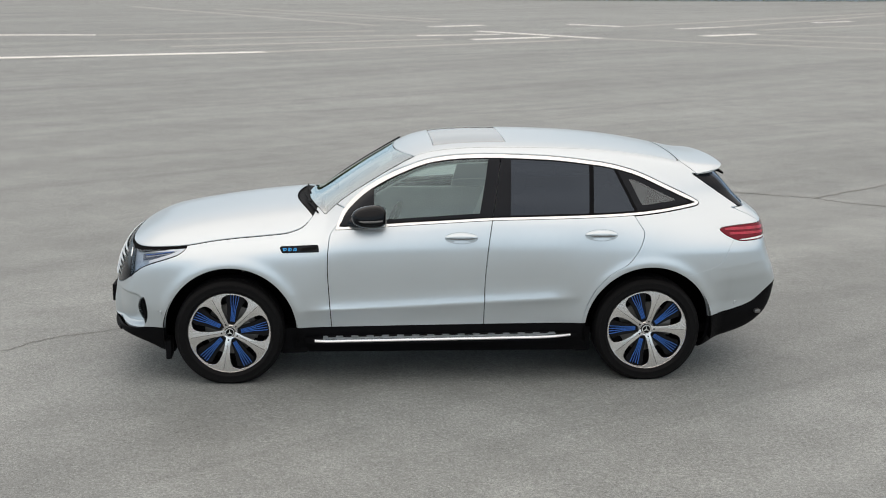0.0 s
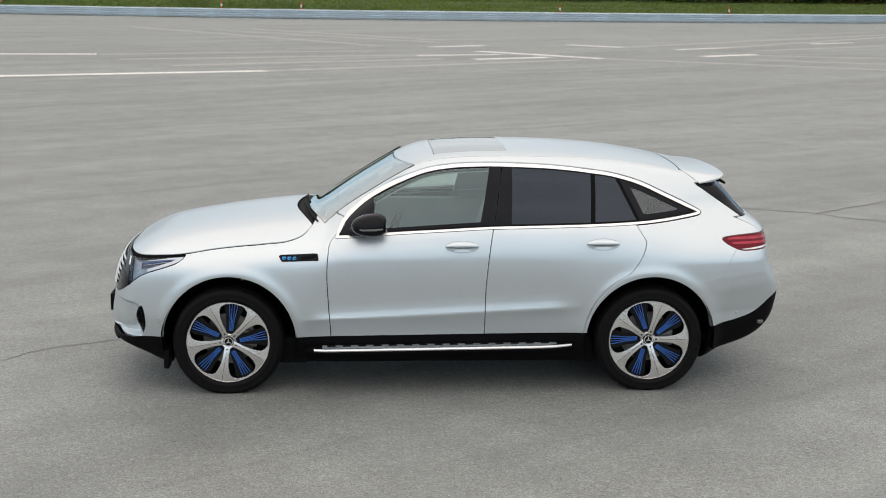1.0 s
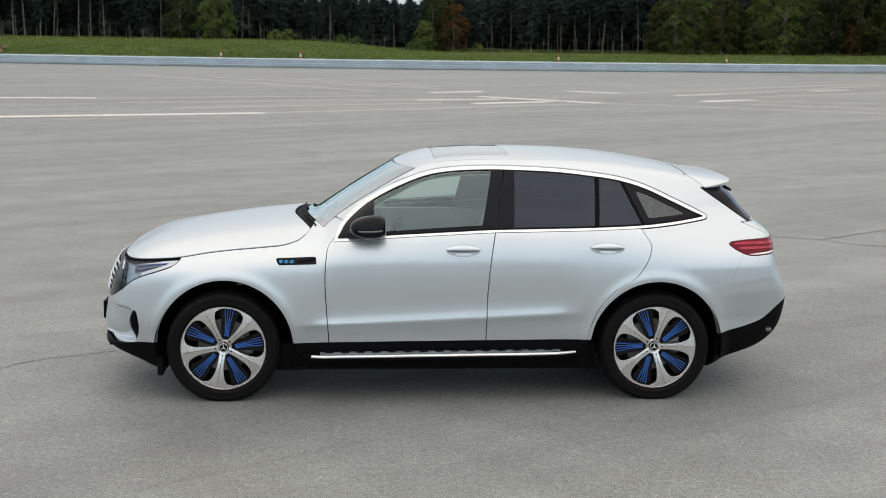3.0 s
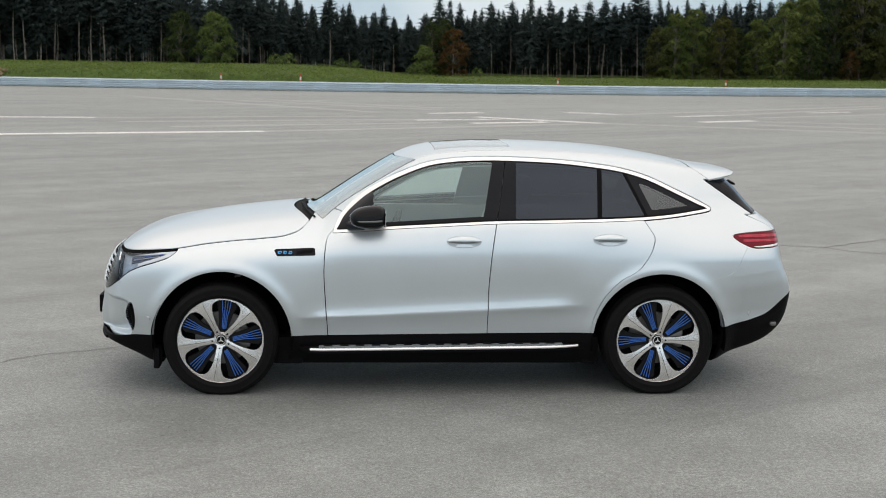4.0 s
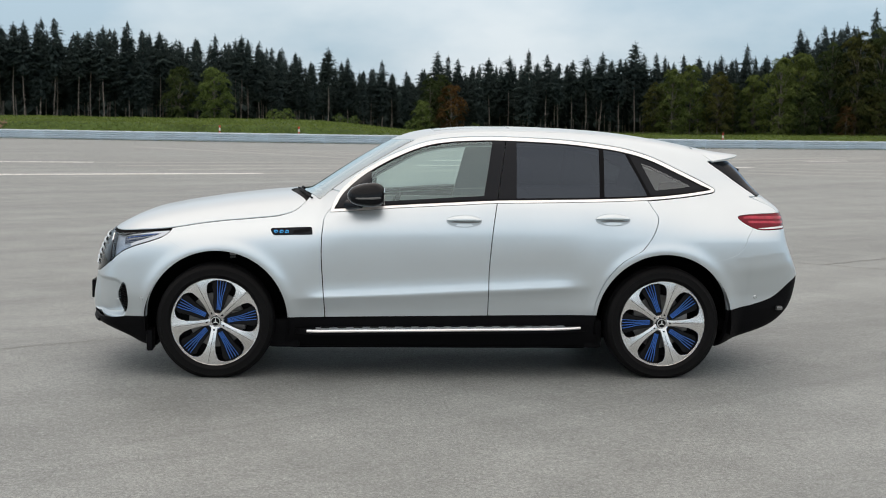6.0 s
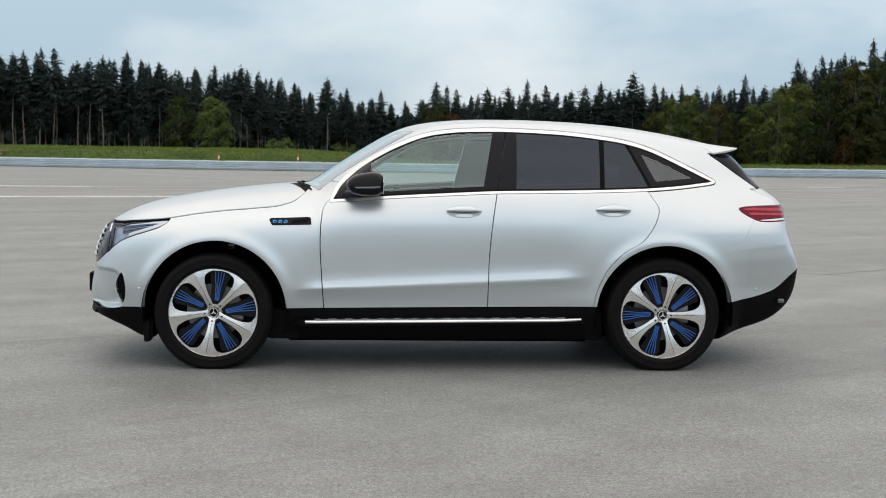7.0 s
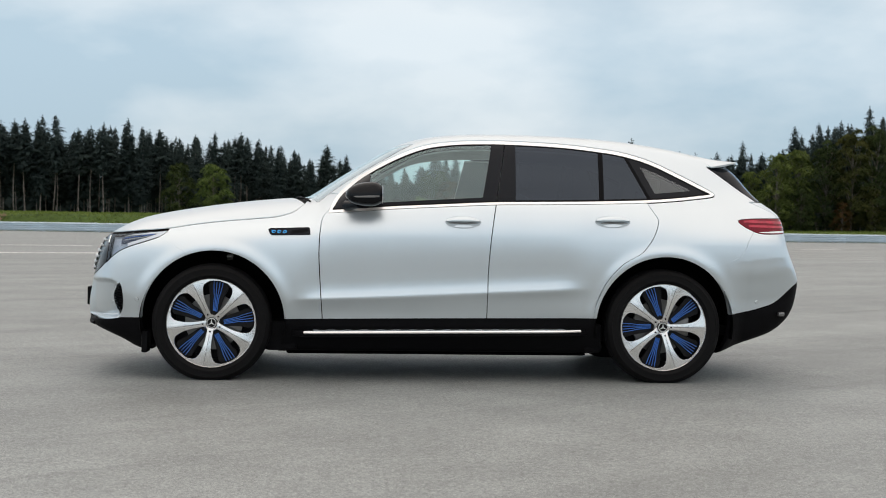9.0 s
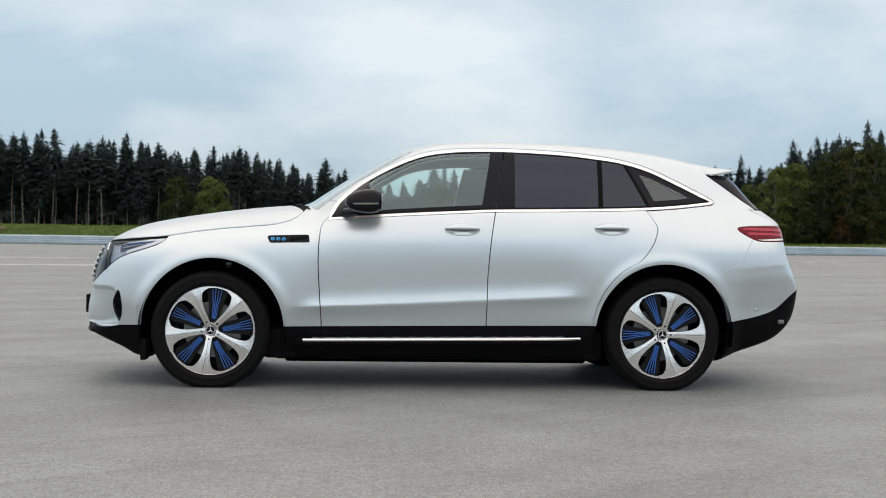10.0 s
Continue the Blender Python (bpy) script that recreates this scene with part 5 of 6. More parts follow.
bm = bmesh.new()
box(bm, -0.30, -0.28, -0.12, 0.12, 1.40, 1.46, 0.01)
part("inner_mirror", bm, BLACK_TRIM, car, "black rear-view mirror")


# ---- the proving ground ----
def sheet(name, x0, x1, y0, y1, z, mat, label):
    ob = link(name, [(x0, y0, z), (x1, y0, z), (x1, y1, z), (x0, y1, z)], [(0, 1, 2, 3)], mat, smooth=False)
    return tagged(ob, label, "ground", kind="structure")


sheet("ground", -1500, 1500, -1500, 2500, 0.0, ASPHALT, "wide worn grey asphalt test area")


def stripe(name, pts, width, mat, z, label, category, group):
    """A painted or sealed line on the asphalt."""
    p = [Vector((x, y)) for x, y in pts]
    v = []
    for i, q in enumerate(p):
        d = (p[min(i + 1, len(p) - 1)] - p[max(i - 1, 0)]).normalized()
        n = Vector((-d.y, d.x)) * width / 2
        v += [(q.x + n.x, q.y + n.y, z), (q.x - n.x, q.y - n.y, z)]
    f = [(2 * i, 2 * i + 1, 2 * i + 3, 2 * i + 2) for i in range(len(p) - 1)]
    return tagged(link(name, v, f, mat, smooth=False), label, category, group, "structure")


BRIGHT = ((-40.0, 34.8, -9.6, 39.5), (-24.0, 22.3, -3.1, 31.4), (2.9, 47.3, 5.3, 49.0), (9.3, 50.5, 11.4, 48.8), (4.6, 44.2, 8.8, 39.8), (3.9, 38.5, 6.9, 40.3), (13.2, 41.9, 15.8, 43.7))
DULL = ((2.0, 40.6, 5.3, 42.1), (13.4, 47.1, 16.2, 49.3), (21.8, 54.2, 24.5, 56.1))
FADED = ((-9.5, 39.5, 0.5, 43.8), (-8.3, 36.6, 3.0, 41.6), (-6.2, 33.6, 2.8, 38.7), (-3.1, 31.4, 7.8, 38.9), (-12.6, 66.9, 0.7, 47.9), (-7.8, 63.8, 3.7, 51.5), (-5.9, 65.4, 3.9, 54.1),
         (8.8, 39.8, 24.0, 30.9), (14.6, 43.5, 27.0, 39.5), (14.6, 40.1, 26.0, 34.3), (11.5, 48.8, 31.2, 68.0), (16.2, 49.3, 29.6, 64.1), (16.9, 46.8, 30.0, 56.9))
for rows_in, wide, mat, say, zz in ((BRIGHT, 0.60, LINE, "white painted marking line on the asphalt", 0.009), (DULL, 0.42, LINE, "white painted marking line on the asphalt", 0.008),
                                    (FADED, 0.46, FAINT_LINE, "faded white marking line on the asphalt", 0.005)):
    for k, (ax, ay, bx, by) in enumerate(rows_in):
        n = 12
        stripe("marking_line", [(ax + (bx - ax) * i / n, ay + (by - ay) * i / n) for i in range(n + 1)], wide, mat, zz + 0.0002 * k, say, "road marking", "marking lines")
rnd = random.Random(4)


def wander(pts, amp=0.02, n=10):
    out = []
    for (ax, ay), (bx, by) in zip(pts, pts[1:]):
        for i in range(n):
            t = i / n
            out.append((ax + (bx - ax) * t + rnd.uniform(-amp, amp), ay + (by - ay) * t + rnd.uniform(-amp, amp)))
    return out + [pts[-1]]


for pts, w in ((((3.0, 7.3), (4.42, 6.6), (5.16, 6.26), (6.37, 7.16), (9.0, 9.4)), 0.022), (((5.16, 6.26), (5.41, 5.96), (5.78, 5.71), (7.5, 4.6)), 0.02),
               (((-6.5, -2.4), (-3.13, -0.03), (-2.94, 0.22), (-1.75, 0.86)), 0.010)):
    stripe("crack_line", wander(pts), w, CRACK, 0.004, "dark sealed crack in the asphalt", "crack", "cracks")


def rail_y(x):
    """The rail's gentle curve round the area."""
    q = max(-60.0, min(80.0, x))
    return 85.5 - 0.03 * q + 0.0045 * q * q


# guard rail: two corrugated beams, one above the other, in four-metre lengths
prof = [(0.00, 0.05), (0.00, 0.10), (-0.07, 0.14), (-0.07, 0.18), (-0.005, 0.215), (-0.005, 0.235), (-0.07, 0.27), (-0.07, 0.31), (0.00, 0.345), (0.00, 0.385), (-0.07, 0.42), (-0.07, 0.46), (-0.005, 0.495),
        (-0.005, 0.515), (-0.07, 0.55), (-0.07, 0.60), (0.0, 0.645), (0.02, 0.655), (0.02, 0.05)]
rail = tagged(new("guard_rail"), "blue-grey galvanised steel guard rail along the asphalt", "guard rail")
rail.matrix_basis = pose(0, rail_y(0), 0)
bm = bmesh.new()
a, b = [bm.verts.new((-1.995, y, z)) for y, z in prof], [bm.verts.new((1.995, y, z)) for y, z in prof]
for k in range(len(prof)):
    bm.faces.new((a[k], a[(k + 1) % len(prof)], b[(k + 1) % len(prof)], b[k]))
bm.faces.new(a[::-1]), bm.faces.new(b)
bmesh.ops.recalc_face_normals(bm, faces=bm.faces[:])
beam = bpy.data.meshes.new("rail_beam")
bm.to_mesh(beam)
bm.free()
beam.materials.append(ZINC)
bm = bmesh.new()
box(bm, -0.06, 0.06, 0.02, 0.14, 0.0, 0.62, 0.01)
stake = bpy.data.meshes.new("rail_post")
bm.to_mesh(stake)
bm.free()
stake.materials.append(ZINC)
for k in range(-15, 21):
    for nm, me, dx in (("rail_beam", beam, 0.0), ("rail_post", stake, 2.0)):
        ob = new(nm, me)
        ob.parent = rail
        x = 4 * k + dx
        turn = math.atan((rail_y(x + 2) - rail_y(x - 2)) / 4)
        ob.location = (x, rail_y(x) - rail_y(0) + (rnd.uniform(-0.012, 0.012) if me is beam else 0.0), rnd.uniform(-0.008, 0.008))
        ob.rotation_euler = (0, 0, turn)
        ob.scale = (1 / math.cos(turn), 1, 1)


def bank_z(x, y):
    """Height of the grassy ground behind the rail."""
    d = y - rail_y(x) - 0.6
    if d < 0:
        return 0.02
    hump = 0.5 - 0.5 * math.tanh((x - 2.0) / 4.5)
    front = 0.42 + 0.80 * hump
    back = 0.55 + 1.02 * hump + 0.35 / (1 + math.exp(-(x - 50) / 6))
    s = min(1, d / 2.5)
    s = s * s * (3 - 2 * s)
    q = min(1, d / 45)
    wob = 0.16 * noise.noise(Vector((x * 0.13, y * 0.13, 1.0))) + 0.07 * noise.noise(Vector((x * 0.6, y * 0.6, 4.0)))
    return front * s + (back - front) * q + wob * s


xs = [-260 + 2 * k for k in range(80)] + [-100 + 0.8 * k for k in range(275)] + [120 + 2 * k for k in range(80)]
ds = [0.5, 0.7, 1.0, 1.4, 1.8, 2.3, 2.8, 3.4, 4.2, 5, 6, 8, 10, 13, 17, 22, 28, 36, 46, 60, 90, 200, 1200]
vs = [(x, rail_y(x) + d, bank_z(x, rail_y(x) + d)) for d in ds for x in xs]
nx = len(xs)
fs = [(j * nx + i, j * nx + i + 1, (j + 1) * nx + i + 1, (j + 1) * nx + i) for j in range(len(ds) - 1) for i in range(nx - 1)]
bank = tagged(link("grass_bank", vs, fs, SOIL_GRASS), "uneven green grass bank behind the guard rail", "grass bank", kind="structure")

# bare earth on the face of the bank, with ragged edges
PATCHES = ((-32.0, 2.4, 5.0, 16.0), (-35.5, 1.8, 8.0, 18.0), (-27.0, 1.6, 1.6, 3.0), (47.0, 4.5, 1.4, 2.3))
for ex, ew, d0, d1 in PATCHES:
    v, f, n = [], [], 48
    rows_n = 12
    for j in range(rows_n + 1):
        for i in range(n + 1):
            x, d = ex + ew * (2 * i / n - 1), d0 + (d1 - d0) * j / rows_n
            v.append((x, rail_y(x) + d, bank_z(x, rail_y(x) + d) + 0.12))
    for j in range(rows_n):
        for i in range(n):
            a, b = 2 * (i + 0.5) / n - 1, 2 * (j + 0.5) / rows_n - 1
            if a * a + b * b + 0.9 * noise.noise(Vector((a * 4 + ex, b * 3, 2.0))) + 0.5 * noise.noise(Vector((a * 13 + ex, b * 9, 5.0))) < 0.72:
                f.append((j * (n + 1) + i, j * (n + 1) + i + 1, (j + 1) * (n + 1) + i + 1, (j + 1) * (n + 1) + i))
    tagged(link("earth_patch", v, f, DIRT), "bare brown earth patch on the grass bank", "earth", "earth patches", "structure")

# grass
v, f = [], []
for k in range(90000):
    x = rnd.uniform(-75, 95)
    d = 0.7 + 60 * rnd.random() ** 2.2
    y = rail_y(x) + d
    bare = any(((x - ex) / ew) ** 2 + ((2 * d - d0 - d1) / (d1 - d0)) ** 2 < 0.75 for ex, ew, d0, d1 in PATCHES)
    if noise.noise(Vector((x * 0.25, 7, d * 0.8))) > 0.32 or (bare and rnd.random() < 0.8):
        continue
    z = bank_z(x, y) - 0.02
    patch = 0.6 + 0.8 * abs(noise.noise(Vector((x * 0.2, y * 0.2, 0))))
    h = rnd.uniform(0.06, 0.17) * patch
    w = rnd.uniform(0.03, 0.08) * (1 + d / 60)
    t = rnd.uniform(0, math.pi)
    c, s = math.cos(t) * w, math.sin(t) * w
    lx, ly = rnd.uniform(-0.1, 0.1), rnd.uniform(-0.1, 0.1)
    i = len(v)
    v += [(x - c, y - s, z), (x + c, y + s, z), (x + c * 0.4 + lx, y + s * 0.4 + ly, z + h), (x - c * 0.6 + lx * 0.5, y - s * 0.6 + ly, z + h * 0.8)]
    f += [(i, i + 1, i + 2, i + 3)]
tagged(link("grass_tufts", v, f, GRASS, smooth=False), "green and yellowish grass tufts on the bank", "grass", kind="stuff")

# red and white marker posts
def marker(x, dy):
    m = tagged(new("marker_post"), "red and white plastic marker post behind the guard rail", "marker post", "marker posts")
    y = rail_y(x) + dy
    z0 = bank_z(x, y) - 0.05
    m.location = (x, y, 0)
    step = (1.18 - 0.0) / 6
    for k in range(6):
        bm = bmesh.new()
        bmesh.ops.create_cone(bm, cap_ends=True, segments=12, radius1=0.052, radius2=0.05, depth=step if k < 5 else step * 0.9)
        bmesh.ops.translate(bm, verts=bm.verts[:], vec=(0, 0, step * (k + 0.5)))
        part("band", bm, POST_RED if k % 2 else POST_WHITE, m, "red band" if k % 2 else "white band")
    return m


for x in (-9.46, -3.85, 14.54, 27.43):
    marker(x, 0.45)


# ---- trees ----
def spruce_meshes(seed, tall, bare, wide):
    """A spruce: bare pale trunk with dead twigs below, ragged tiers of drooping boughs above."""
    r = random.Random(seed)
    bm = bmesh.new()
    n = 8
    tube(bm, [(0.08 * math.sin(seed + i), 0.08 * math.cos(seed * 2 + i), tall * i / n) for i in range(n + 1)], [0.060 * (1 - i / n) ** 0.7 + 0.012 for i in range(n + 1)], 7)
    for k in range(14):
        z, t = r.uniform(0.15, bare + 0.1) * tall, r.uniform(0, 6.28)
        q = r.uniform(0.3, 0.9)
        tube(bm, [(0, 0, z), (q * math.cos(t), q * math.sin(t), z - 0.12)], [0.014, 0.005], 3)
    trunk = bpy.data.meshes.new("trunk")
    bm.to_mesh(trunk)
    bm.free()
    trunk.materials.append(BARK)
    v, f = [], []

    def spray(p, d, size, hang):
        """A small pointed twig of needles at p, towards d."""
        i = len(v)
        w = Vector((-d.y, d.x, r.uniform(-0.4, 0.4))).normalized() * size * 0.34
        tip = p + d * size + Vector((0, 0, -hang))
        v.extend((p - w * 0.5, p + d * size * 0.45 + w - Vector((0, 0, hang * 0.2)), tip, p + d * size * 0.45 - w - Vector((0, 0, hang * 0.35))))
        f.append((i, i + 1, i + 2, i + 3))

    z = bare * tall
    lean = r.uniform(0, 6.28)
    while z < tall - 0.15:
        u = (z - bare * tall) / (tall * (1 - bare))
        reach = wide * (1 - u) ** 0.80 * (0.45 + 0.55 * min(1, u * 3.2)) + 0.09
        reach *= r.uniform(0.78, 1.12)
        count = 8 if u < 0.55 else 6 if u < 0.85 else 5
        t0 = r.uniform(0, 6.28)
        for k in range(count):
            if r.random() < 0.10:
                continue
            t = t0 + 2 * math.pi * k / count + r.uniform(-0.4, 0.4)
            L = reach * r.uniform(0.55, 1.12) * (1 + 0.12 * math.cos(t - lean)) * (1.35 if r.random() < 0.07 else 1)
            rise, drop = (0.10 + 0.35 * u) * L, L * (0.40 - 0.28 * u) * r.uniform(0.5, 1.3)
            out = Vector((math.cos(t), math.sin(t), 0))
            zz = z + r.uniform(-0.2, 0.2)
            steps = max(3, int(L / 0.15))
            for j in range(1, steps + 1):
                q = j / steps
                p = out * L * q * 0.94 + Vector((0, 0, zz + rise * math.sin(q * 2.4) - drop * q * q + 0.16 * L * q ** 4))
                size = (0.14 + 0.17 * L * (1.15 - q)) * r.uniform(0.7, 1.25)
                for turn in (-1.05, 1.05) if j < steps else (-0.6, 0.0, 0.6):
                    a = t + turn * r.uniform(0.6, 1.2)
                    spray(p, Vector((math.cos(a), math.sin(a), r.uniform(-0.25, 0.1))), size, size * r.uniform(0.2, 0.75))
                if j % 2:
                    spray(p, Vector((0.3 * out.x, 0.3 * out.y, -1)), size * 0.9, 0.05)
        for k in range(5):
            t, q = r.uniform(0, 6.28), reach * r.uniform(0.1, 0.4)
            spray(Vector((q * math.cos(t), q * math.sin(t), z + r.uniform(-0.3, 0.3))), Vector((math.cos(t), math.sin(t), -0.5)), 0.25 + 0.22 * reach, 0.3)
        z += (0.34 if u < 0.7 else 0.27) * r.uniform(0.8, 1.25)
    for k in range(7):
        t = k * 2.2
        spray(Vector((0, 0, tall - 0.45 + 0.09 * k)), Vector((0.5 * math.cos(t), 0.5 * math.sin(t), 0.8)), 0.26, 0.0)
    crown = bpy.data.meshes.new("crown")
    crown.from_pydata([tuple(c) for c in v], [], f)
    crown.materials.append(NEEDLES)
    return trunk, crown


def leafy_meshes(seed, tall, wide, leaf, mat, low=0.12, boughs=46, leaves=9000):
    """A broadleaf tree: forked trunk and limbs, and a crown of many overhanging leafy boughs in uneven tiers."""
    r = random.Random(seed)
    bm = bmesh.new()
    fork = tall * 0.28
    tube(bm, [(0, 0, -0.3), (0.05, 0.03, fork * 0.5), (0.0, 0.1, fork), (0.1, 0.0, tall * 0.75)], [0.011 * tall, 0.009 * tall, 0.007 * tall, 0.002 * tall], 8)
    heads = []
    for k in range(boughs):
        u = (k + 0.5) / boughs
        t = k * 2.4 + r.uniform(-0.5, 0.5)
        z = tall * (low + (0.96 - low) * u)
        spread = math.sin(math.pi * min(0.97, 0.20 + 0.76 * u)) ** 0.65
        q = wide * spread * (r.uniform(0.2, 0.6) if k % 3 == 0 else r.uniform(0.6, 0.95))
        head = Vector((q * math.cos(t), q * math.sin(t), z + r.uniform(-0.03, 0.03) * tall))
        heads.append((head, wide * r.uniform(0.24, 0.42) * (0.55 + 0.45 * spread), r.uniform(0.5, 1.1)))
        if k % 2:
            z0 = max(0.2 * tall, z - 0.28 * tall)
            tube(bm, [(0, 0, z0), (head.x * 0.5, head.y * 0.5, (z0 + z) / 2 + 0.1), tuple(head)], [0.0035 * tall, 0.0022 * tall, 0.001 * tall], 5)
    trunk = bpy.data.meshes.new("trunk")
    bm.to_mesh(trunk)
    bm.free()
    trunk.materials.append(BARK)
    v, f = [], []
    for k in range(leaves):
        head, rad, droop = heads[k % boughs]
        t, q = r.uniform(0, 6.28), r.random() ** 0.55 * r.uniform(0.75, 1.2)
        p = head + Vector((rad * q * math.cos(t), rad * q * math.sin(t), rad * (0.30 - droop * q * q) + r.gauss(0, 0.13) * rad))
        p.z = max(p.z, 0.1)
        out = math.atan2(p.y, p.x)
        turn = Euler((r.uniform(-0.5, 0.5), 0.35 + r.uniform(-0.5, 0.6), out + r.uniform(-1.0, 1.0))).to_matrix()
        s = leaf * r.uniform(0.6, 1.35)
        i = len(v)
        v += [p + turn @ Vector((-s, 0, 0)), p + turn @ Vector((0, -s * 0.55, s * 0.12)), p + turn @ Vector((s, 0, 0)), p + turn @ Vector((0, s * 0.55, s * 0.12))]
        f += [(i, i + 1, i + 2, i + 3)]
    crown = bpy.data.meshes.new("crown")
    crown.from_pydata([tuple(c) for c in v], [], f)
    crown.materials.append(mat)
    return trunk, crown


def plant(kind, meshes, x, y, size, turn, label, category, group, girth=1.0):
    t = new(kind)
    z = bank_z(x, y) if y > rail_y(x) else 0.0
    t.matrix_basis = Matrix.LocRotScale((x, y, z - 0.1), Euler((rnd.uniform(-0.015, 0.015), rnd.uniform(-0.015, 0.015), turn)), (size * girth, size * girth, size))
    for nm, me in zip(("trunk", "crown"), meshes):
        ob = new(nm, me)
        ob.parent = t
    return tagged(t, label, category, group)


# the trees that stand out on the skyline: place along the edge of the wood and height of the tip
WEST = ((-44.6, 13.2), (-42.3, 12.2), (-40.2, 12.8), (-39.0, 13.0), (-37.0, 13.4), (-35.4, 13.4), (-32.5, 12.0), (-31.1, 12.2), (-29.6, 12.6), (-26.5, 13.2), (-25.0, 12.1), (-22.8, 12.0), (-21.0, 11.1), (-18.5, 11.4),
        (-16.3, 11.8), (-14.8, 10.9), (-13.1, 11.8), (-11.0, 11.1), (-8.5, 10.2), (-6.2, 9.4), (-4.4, 8.5), (-2.6, 10.5), (-0.2, 9.3), (1.7, 7.8), (3.9, 9.1), (6.9, 7.9), (8.9, 8.1), (10.6, 10.3))
EAST = ((12.0, 9.8), (13.1, 9.4), (15.8, 8.8), (17.1, 9.7), (19.4, 9.9), (21.9, 10.7), (24.1, 10.1), (25.6, 9.2), (27.3, 9.6), (29.1, 10.1), (30.9, 10.6), (32.2, 9.7), (33.2, 9.9), (35.2, 12.0), (36.3, 10.5), (37.9, 10.6),
        (38.9, 10.2), (41.2, 10.5), (43.2, 10.3), (45.8, 10.5), (47.8, 10.2), (49.3, 11.9), (50.4, 10.4), (51.6, 10.6), (55.8, 13.9), (59.0, 14.5), (61.8, 14.8), (65.5, 16.6), (69.5, 16.0), (73.0, 17.0))


def skyline(x):
    """Height of the wood's top edge, a little below its tips."""
    xs, zs = zip(*(WEST + EAST))
    near = [(abs(x - a) + 1.0, z) for a, z in zip(xs, zs) if abs(x - a) < 6] or [(1.0, zs[0] if x < 0 else zs[-1])]
    return sum(z / d for d, z in near) / sum(1 / d for d, z in near)


HIGH = [spruce_meshes(11 + k, 14.0, 0.46 + 0.05 * (k % 3), 3.0 + 0.3 * (k % 2)) for k in range(5)]
LOW = [spruce_meshes(41 + k, 14.0, 0.15 + 0.06 * (k % 3), 3.1 + 0.3 * (k % 3)) for k in range(5)]
for k, (x, tip) in enumerate(WEST + EAST):
    y = 155 + (k * 7 % 5) * 0.5
    size = (tip - bank_z(x, y)) / 14.1 * (y + 9.4) / 164.4
    kind = HIGH if (x < -28 and k % 5 != 4) or (13 < x < 37 and k % 3) or k % 5 == 1 else LOW
    plant("spruce", kind[k % 5], x * (y + 9.4) / 164.4, y, size, k * 2.4, "tall dark spruce with bare lower trunk at forest edge", "spruce tree", "forest spruces", 1.0 if tip > 11 else 1.1)
for row in range(4):
    x = -50 - 1.5 * row
    while x < 82 + 3 * row:
        x += rnd.uniform(1.4, 2.7)
        y = 160 + row * 5.0 + rnd.uniform(-2.0, 2.0)
        tall = (skyline(x * 164 / (y + 9)) - 1.2) * (y + 9) / 164 * rnd.uniform(0.80, 0.98)
        kind = HIGH if rnd.random() < 0.18 else LOW
        plant("spruce", kind[rnd.randrange(5)], x, y, tall / 14.1, rnd.uniform(0, 6.28), "tall dark spruce with bare lower trunk at forest edge", "spruce tree", "forest spruces", rnd.uniform(0.9, 1.15))

BROAD = [leafy_meshes(31, 6.6, 2.5, 0.10, LEAVES, 0.04, 60, 12000), leafy_meshes(32, 6.6, 2.1, 0.10, DARK_LEAVES, 0.05, 54, 10000), leafy_meshes(33, 11.5, 3.1, 0.115, DARK_LEAVES, 0.05, 80, 16000),
         leafy_meshes(34, 11.5, 2.7, 0.115, DARK_LEAVES, 0.04, 80, 16000), leafy_meshes(35, 6.5, 2.2, 0.11, RUSSET, 0.05, 40, 6000), leafy_meshes(36, 2.2, 1.7, 0.09, LEAVES, 0.10, 14, 1800),
         leafy_meshes(37, 9.5, 2.6, 0.11, MID_LEAVES, 0.04, 74, 14000), leafy_meshes(38, 8.5, 2.4, 0.11, OLIVE_LEAVES, 0.06, 64, 12000)]
TALL = (6.8, 6.8, 11.7, 11.7, 6.7, 2.4, 9.7, 8.7)
GREEN, DEEP, DULL_LEAF = "broadleaf tree with yellow-green leaves before the spruces", "dense broadleaf tree with dark olive leaves at the forest edge", "broadleaf tree with dull yellowing leaves at the forest edge"
for x, y, k, tip, say in ((-20.1, 151, 1, 8.1, DEEP), (-15.9, 150, 0, 7.9, GREEN), (12.0, 150, 4, 6.6, "small tree with russet autumn leaves"), (9.6, 152, 2, 7.4, DEEP), (11.0, 154, 3, 7.8, DEEP), (8.6, 150, 0, 4.4, GREEN),
                          (36.4, 149, 7, 7.0, DULL_LEAF), (38.2, 148, 6, 8.8, GREEN), (40.6, 149, 6, 9.4, GREEN), (43.7, 148, 7, 8.4, DULL_LEAF), (46.2, 150, 3, 7.2, DEEP), (48.4, 149, 6, 8.3, GREEN), (50.6, 146, 6, 10.4, GREEN),
                          (53.6, 147, 6, 11.0, GREEN), (56.6, 146, 2, 11.8, DEEP), (59.4, 145, 7, 13.3, DULL_LEAF), (62.4, 145, 2, 13.6, DEEP), (65.6, 146, 3, 13.6, DEEP), (69.5, 147, 2, 14.0, DEEP), (53.0, 144, 1, 6.4, DEEP),
                          (61.2, 143, 7, 6.0, DULL_LEAF), (57.6, 143, 4, 4.6, "small tree with russet autumn leaves"), (66.5, 143, 1, 6.5, DEEP), (74.0, 147, 3, 14.5, DEEP)):
    plant("broadleaf_tree", BROAD[k], x, y, (tip - bank_z(x, y)) / TALL[k], rnd.uniform(0, 6.28), say, "tree", "broadleaf trees")
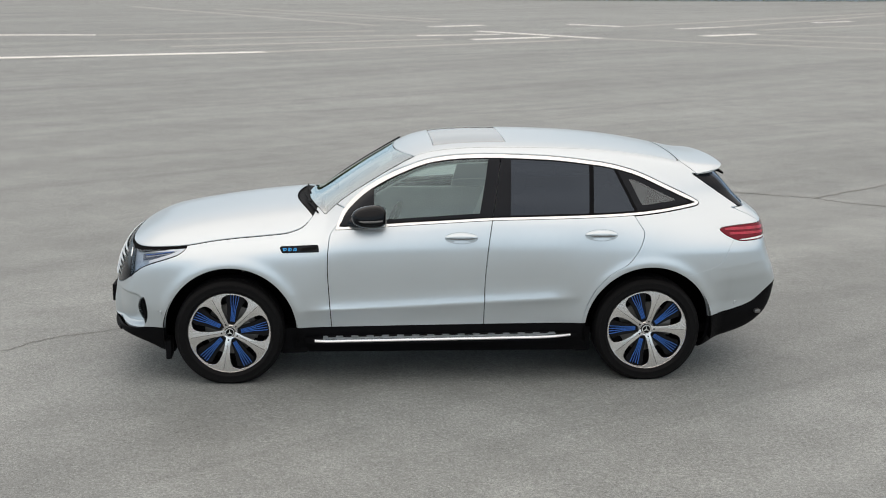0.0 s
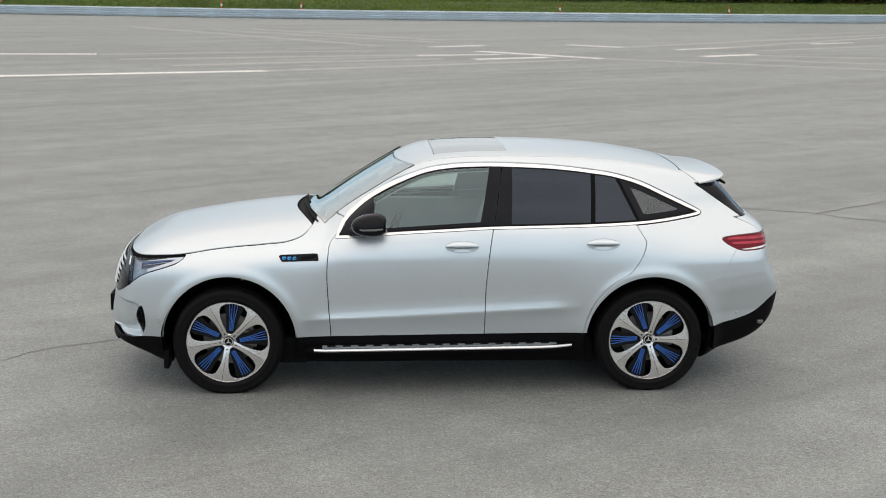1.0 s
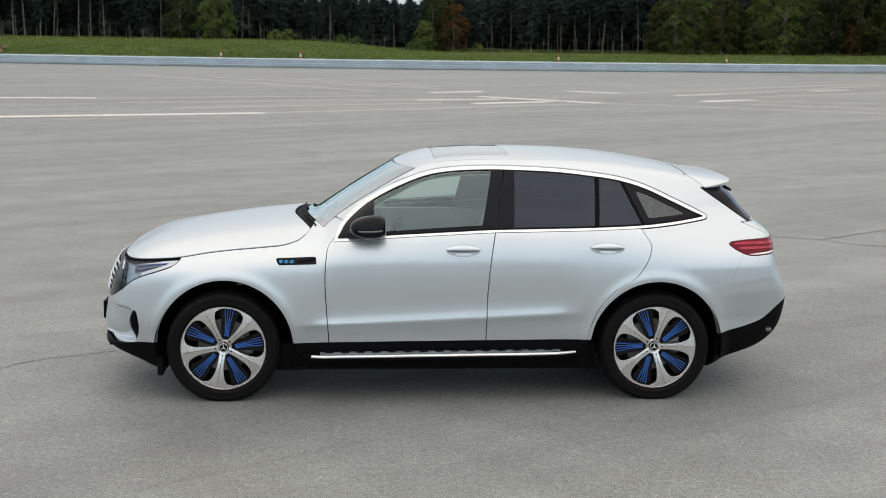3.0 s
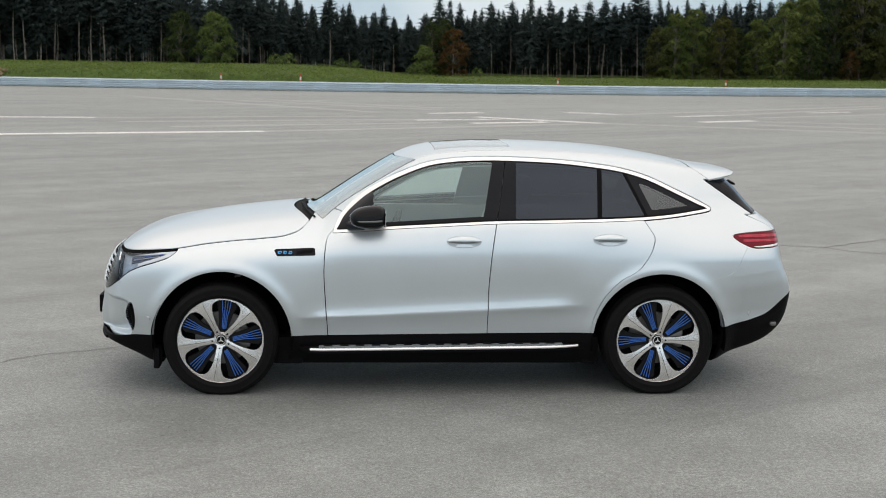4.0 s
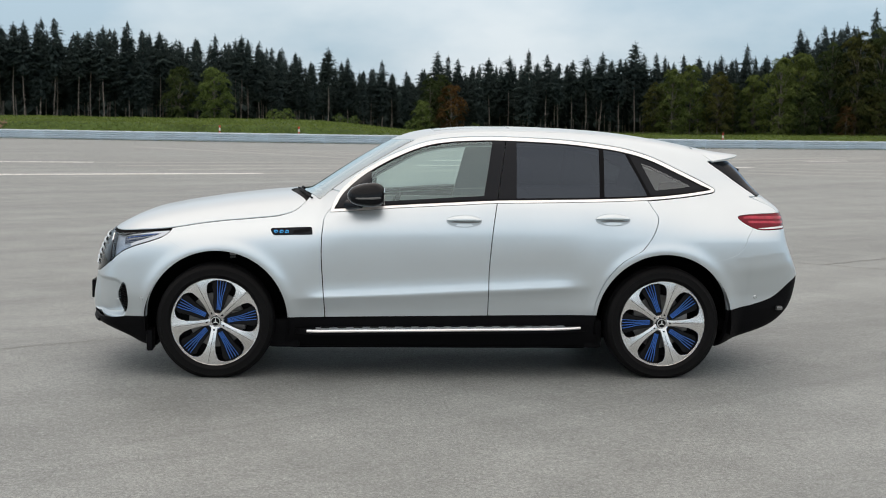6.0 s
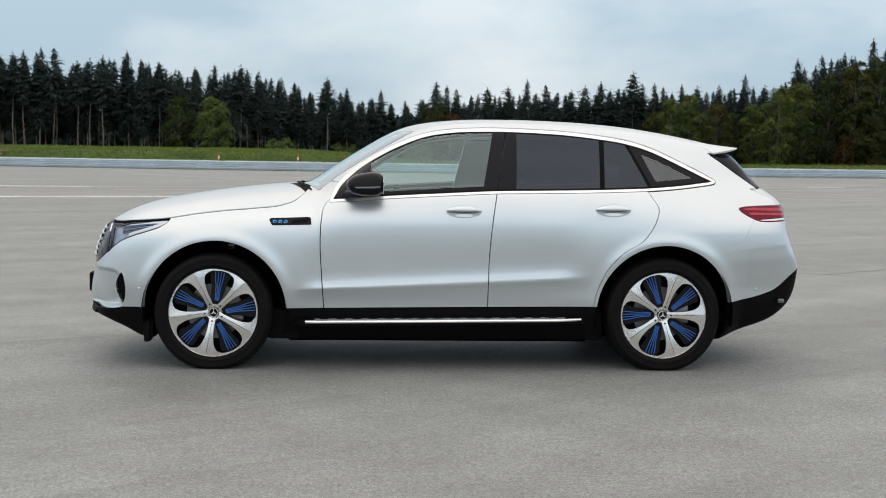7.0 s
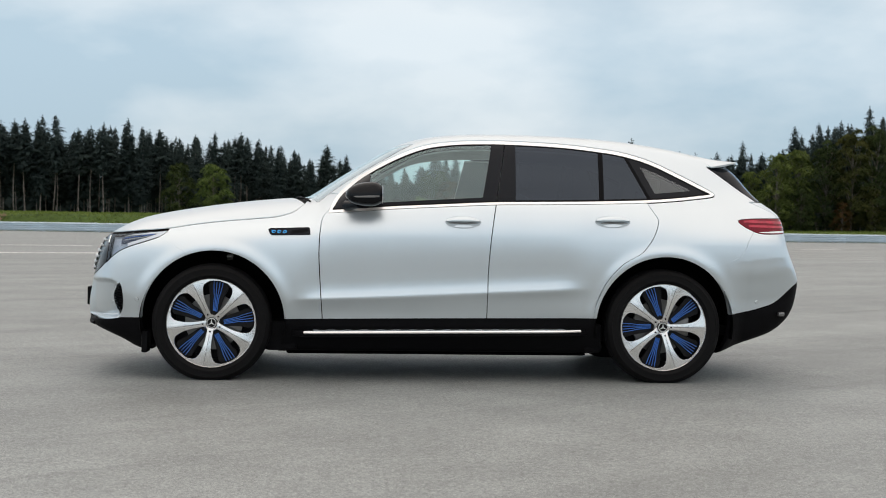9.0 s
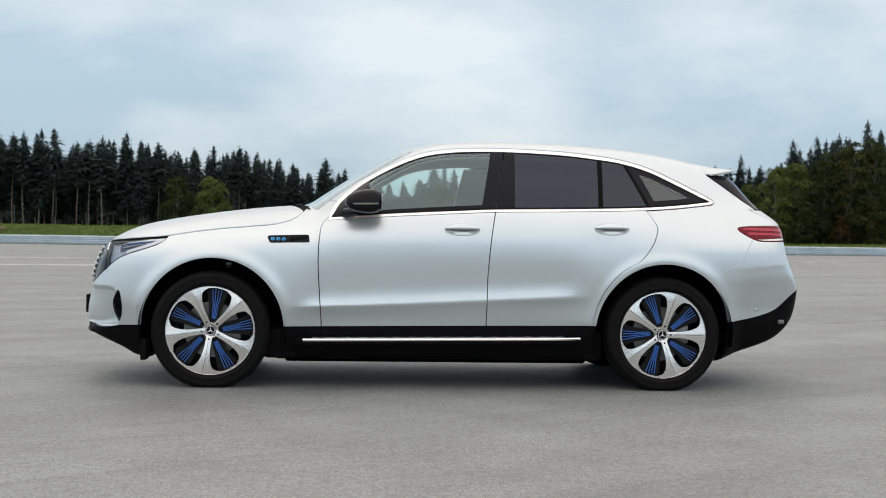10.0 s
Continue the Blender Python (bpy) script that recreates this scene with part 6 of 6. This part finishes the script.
for x, y, size in ((-8.6, 143, 0.62), (-7.2, 142, 0.68), (-1.2, 141, 0.52), (0.4, 141, 0.5), (7.4, 148, 0.72), (14.8, 149, 0.5)):
    plant("bush", BROAD[5], x, y, size, rnd.uniform(0, 6.28), "low rounded green bush on the grass", "bush", "bushes")

# the deep wood behind the first rows
v, f = [], []
for k in range(520):
    x = rnd.uniform(-85, 120)
    y = 181 + rnd.uniform(0, 24)
    top = (skyline(x * 164 / (y + 9)) - 1.5) * (y + 9) / 164 * rnd.uniform(0.70, 0.88)
    for m in range(80):
        u = rnd.random() ** 0.8
        z = top * (0.22 + 0.78 * u)
        t, q = rnd.uniform(0, 6.28), (2.3 * (1 - u) ** 0.8 + 0.08) * rnd.uniform(0.3, 1.0)
        s = rnd.uniform(0.25, 0.55) * (0.45 + 0.75 * (1 - u))
        cx, cy, c, e = x + q * math.cos(t), y + q * math.sin(t), math.cos(t), math.sin(t)
        i = len(v)
        v += [(cx - e * s, cy + c * s, z - 0.3 * s), (cx + e * s, cy - c * s, z - 0.3 * s), (cx + c * s, cy + e * s, z - 1.3 * s), (cx - c * s, cy - e * s, z + 0.9 * s)]
        f += [(i, i + 2, i + 1, i + 3)]
for k in range(16000):
    x, y, z, s = rnd.uniform(-75, 95), rnd.uniform(192, 212), rnd.uniform(0.2, 6.5), rnd.uniform(0.5, 1.1)
    i = len(v)
    v += [(x - s, y, z), (x, y, z - s * 0.7), (x + s, y, z - 0.2), (x, y - 0.3, z + s * 0.9)]
    f += [(i, i + 1, i + 2, i + 3)]
tagged(link("deep_wood", v, f, NEEDLES, smooth=False), "dark depth of the spruce forest", "forest", kind="stuff")
# unseen belt of wood added behind the camera; it dims low light and reflections
v, f = [], []
for k in range(7000):
    t = rnd.uniform(-math.pi * 0.92, math.pi * 0.08) - 0.1
    q = 175 + rnd.uniform(0, 12)
    x, y = q * math.cos(t), q * math.sin(t)
    z = rnd.random() ** 0.8 * (12.5 + 2.0 * math.sin(t * 23) + rnd.uniform(-1, 1))
    s = rnd.uniform(0.7, 1.6)
    c, e = -math.sin(t) * s, math.cos(t) * s
    i = len(v)
    v += [(x - c, y - e, z), (x, y, z - s * 0.7), (x + c, y + e, z - 0.2), (x, y, z + s * 0.9)]
    f += [(i, i + 1, i + 2, i + 3)]
tagged(link("far_wood", v, f, NEEDLES, smooth=False), "unseen dark spruce wood, added behind the camera for reflections", "forest", kind="stuff")
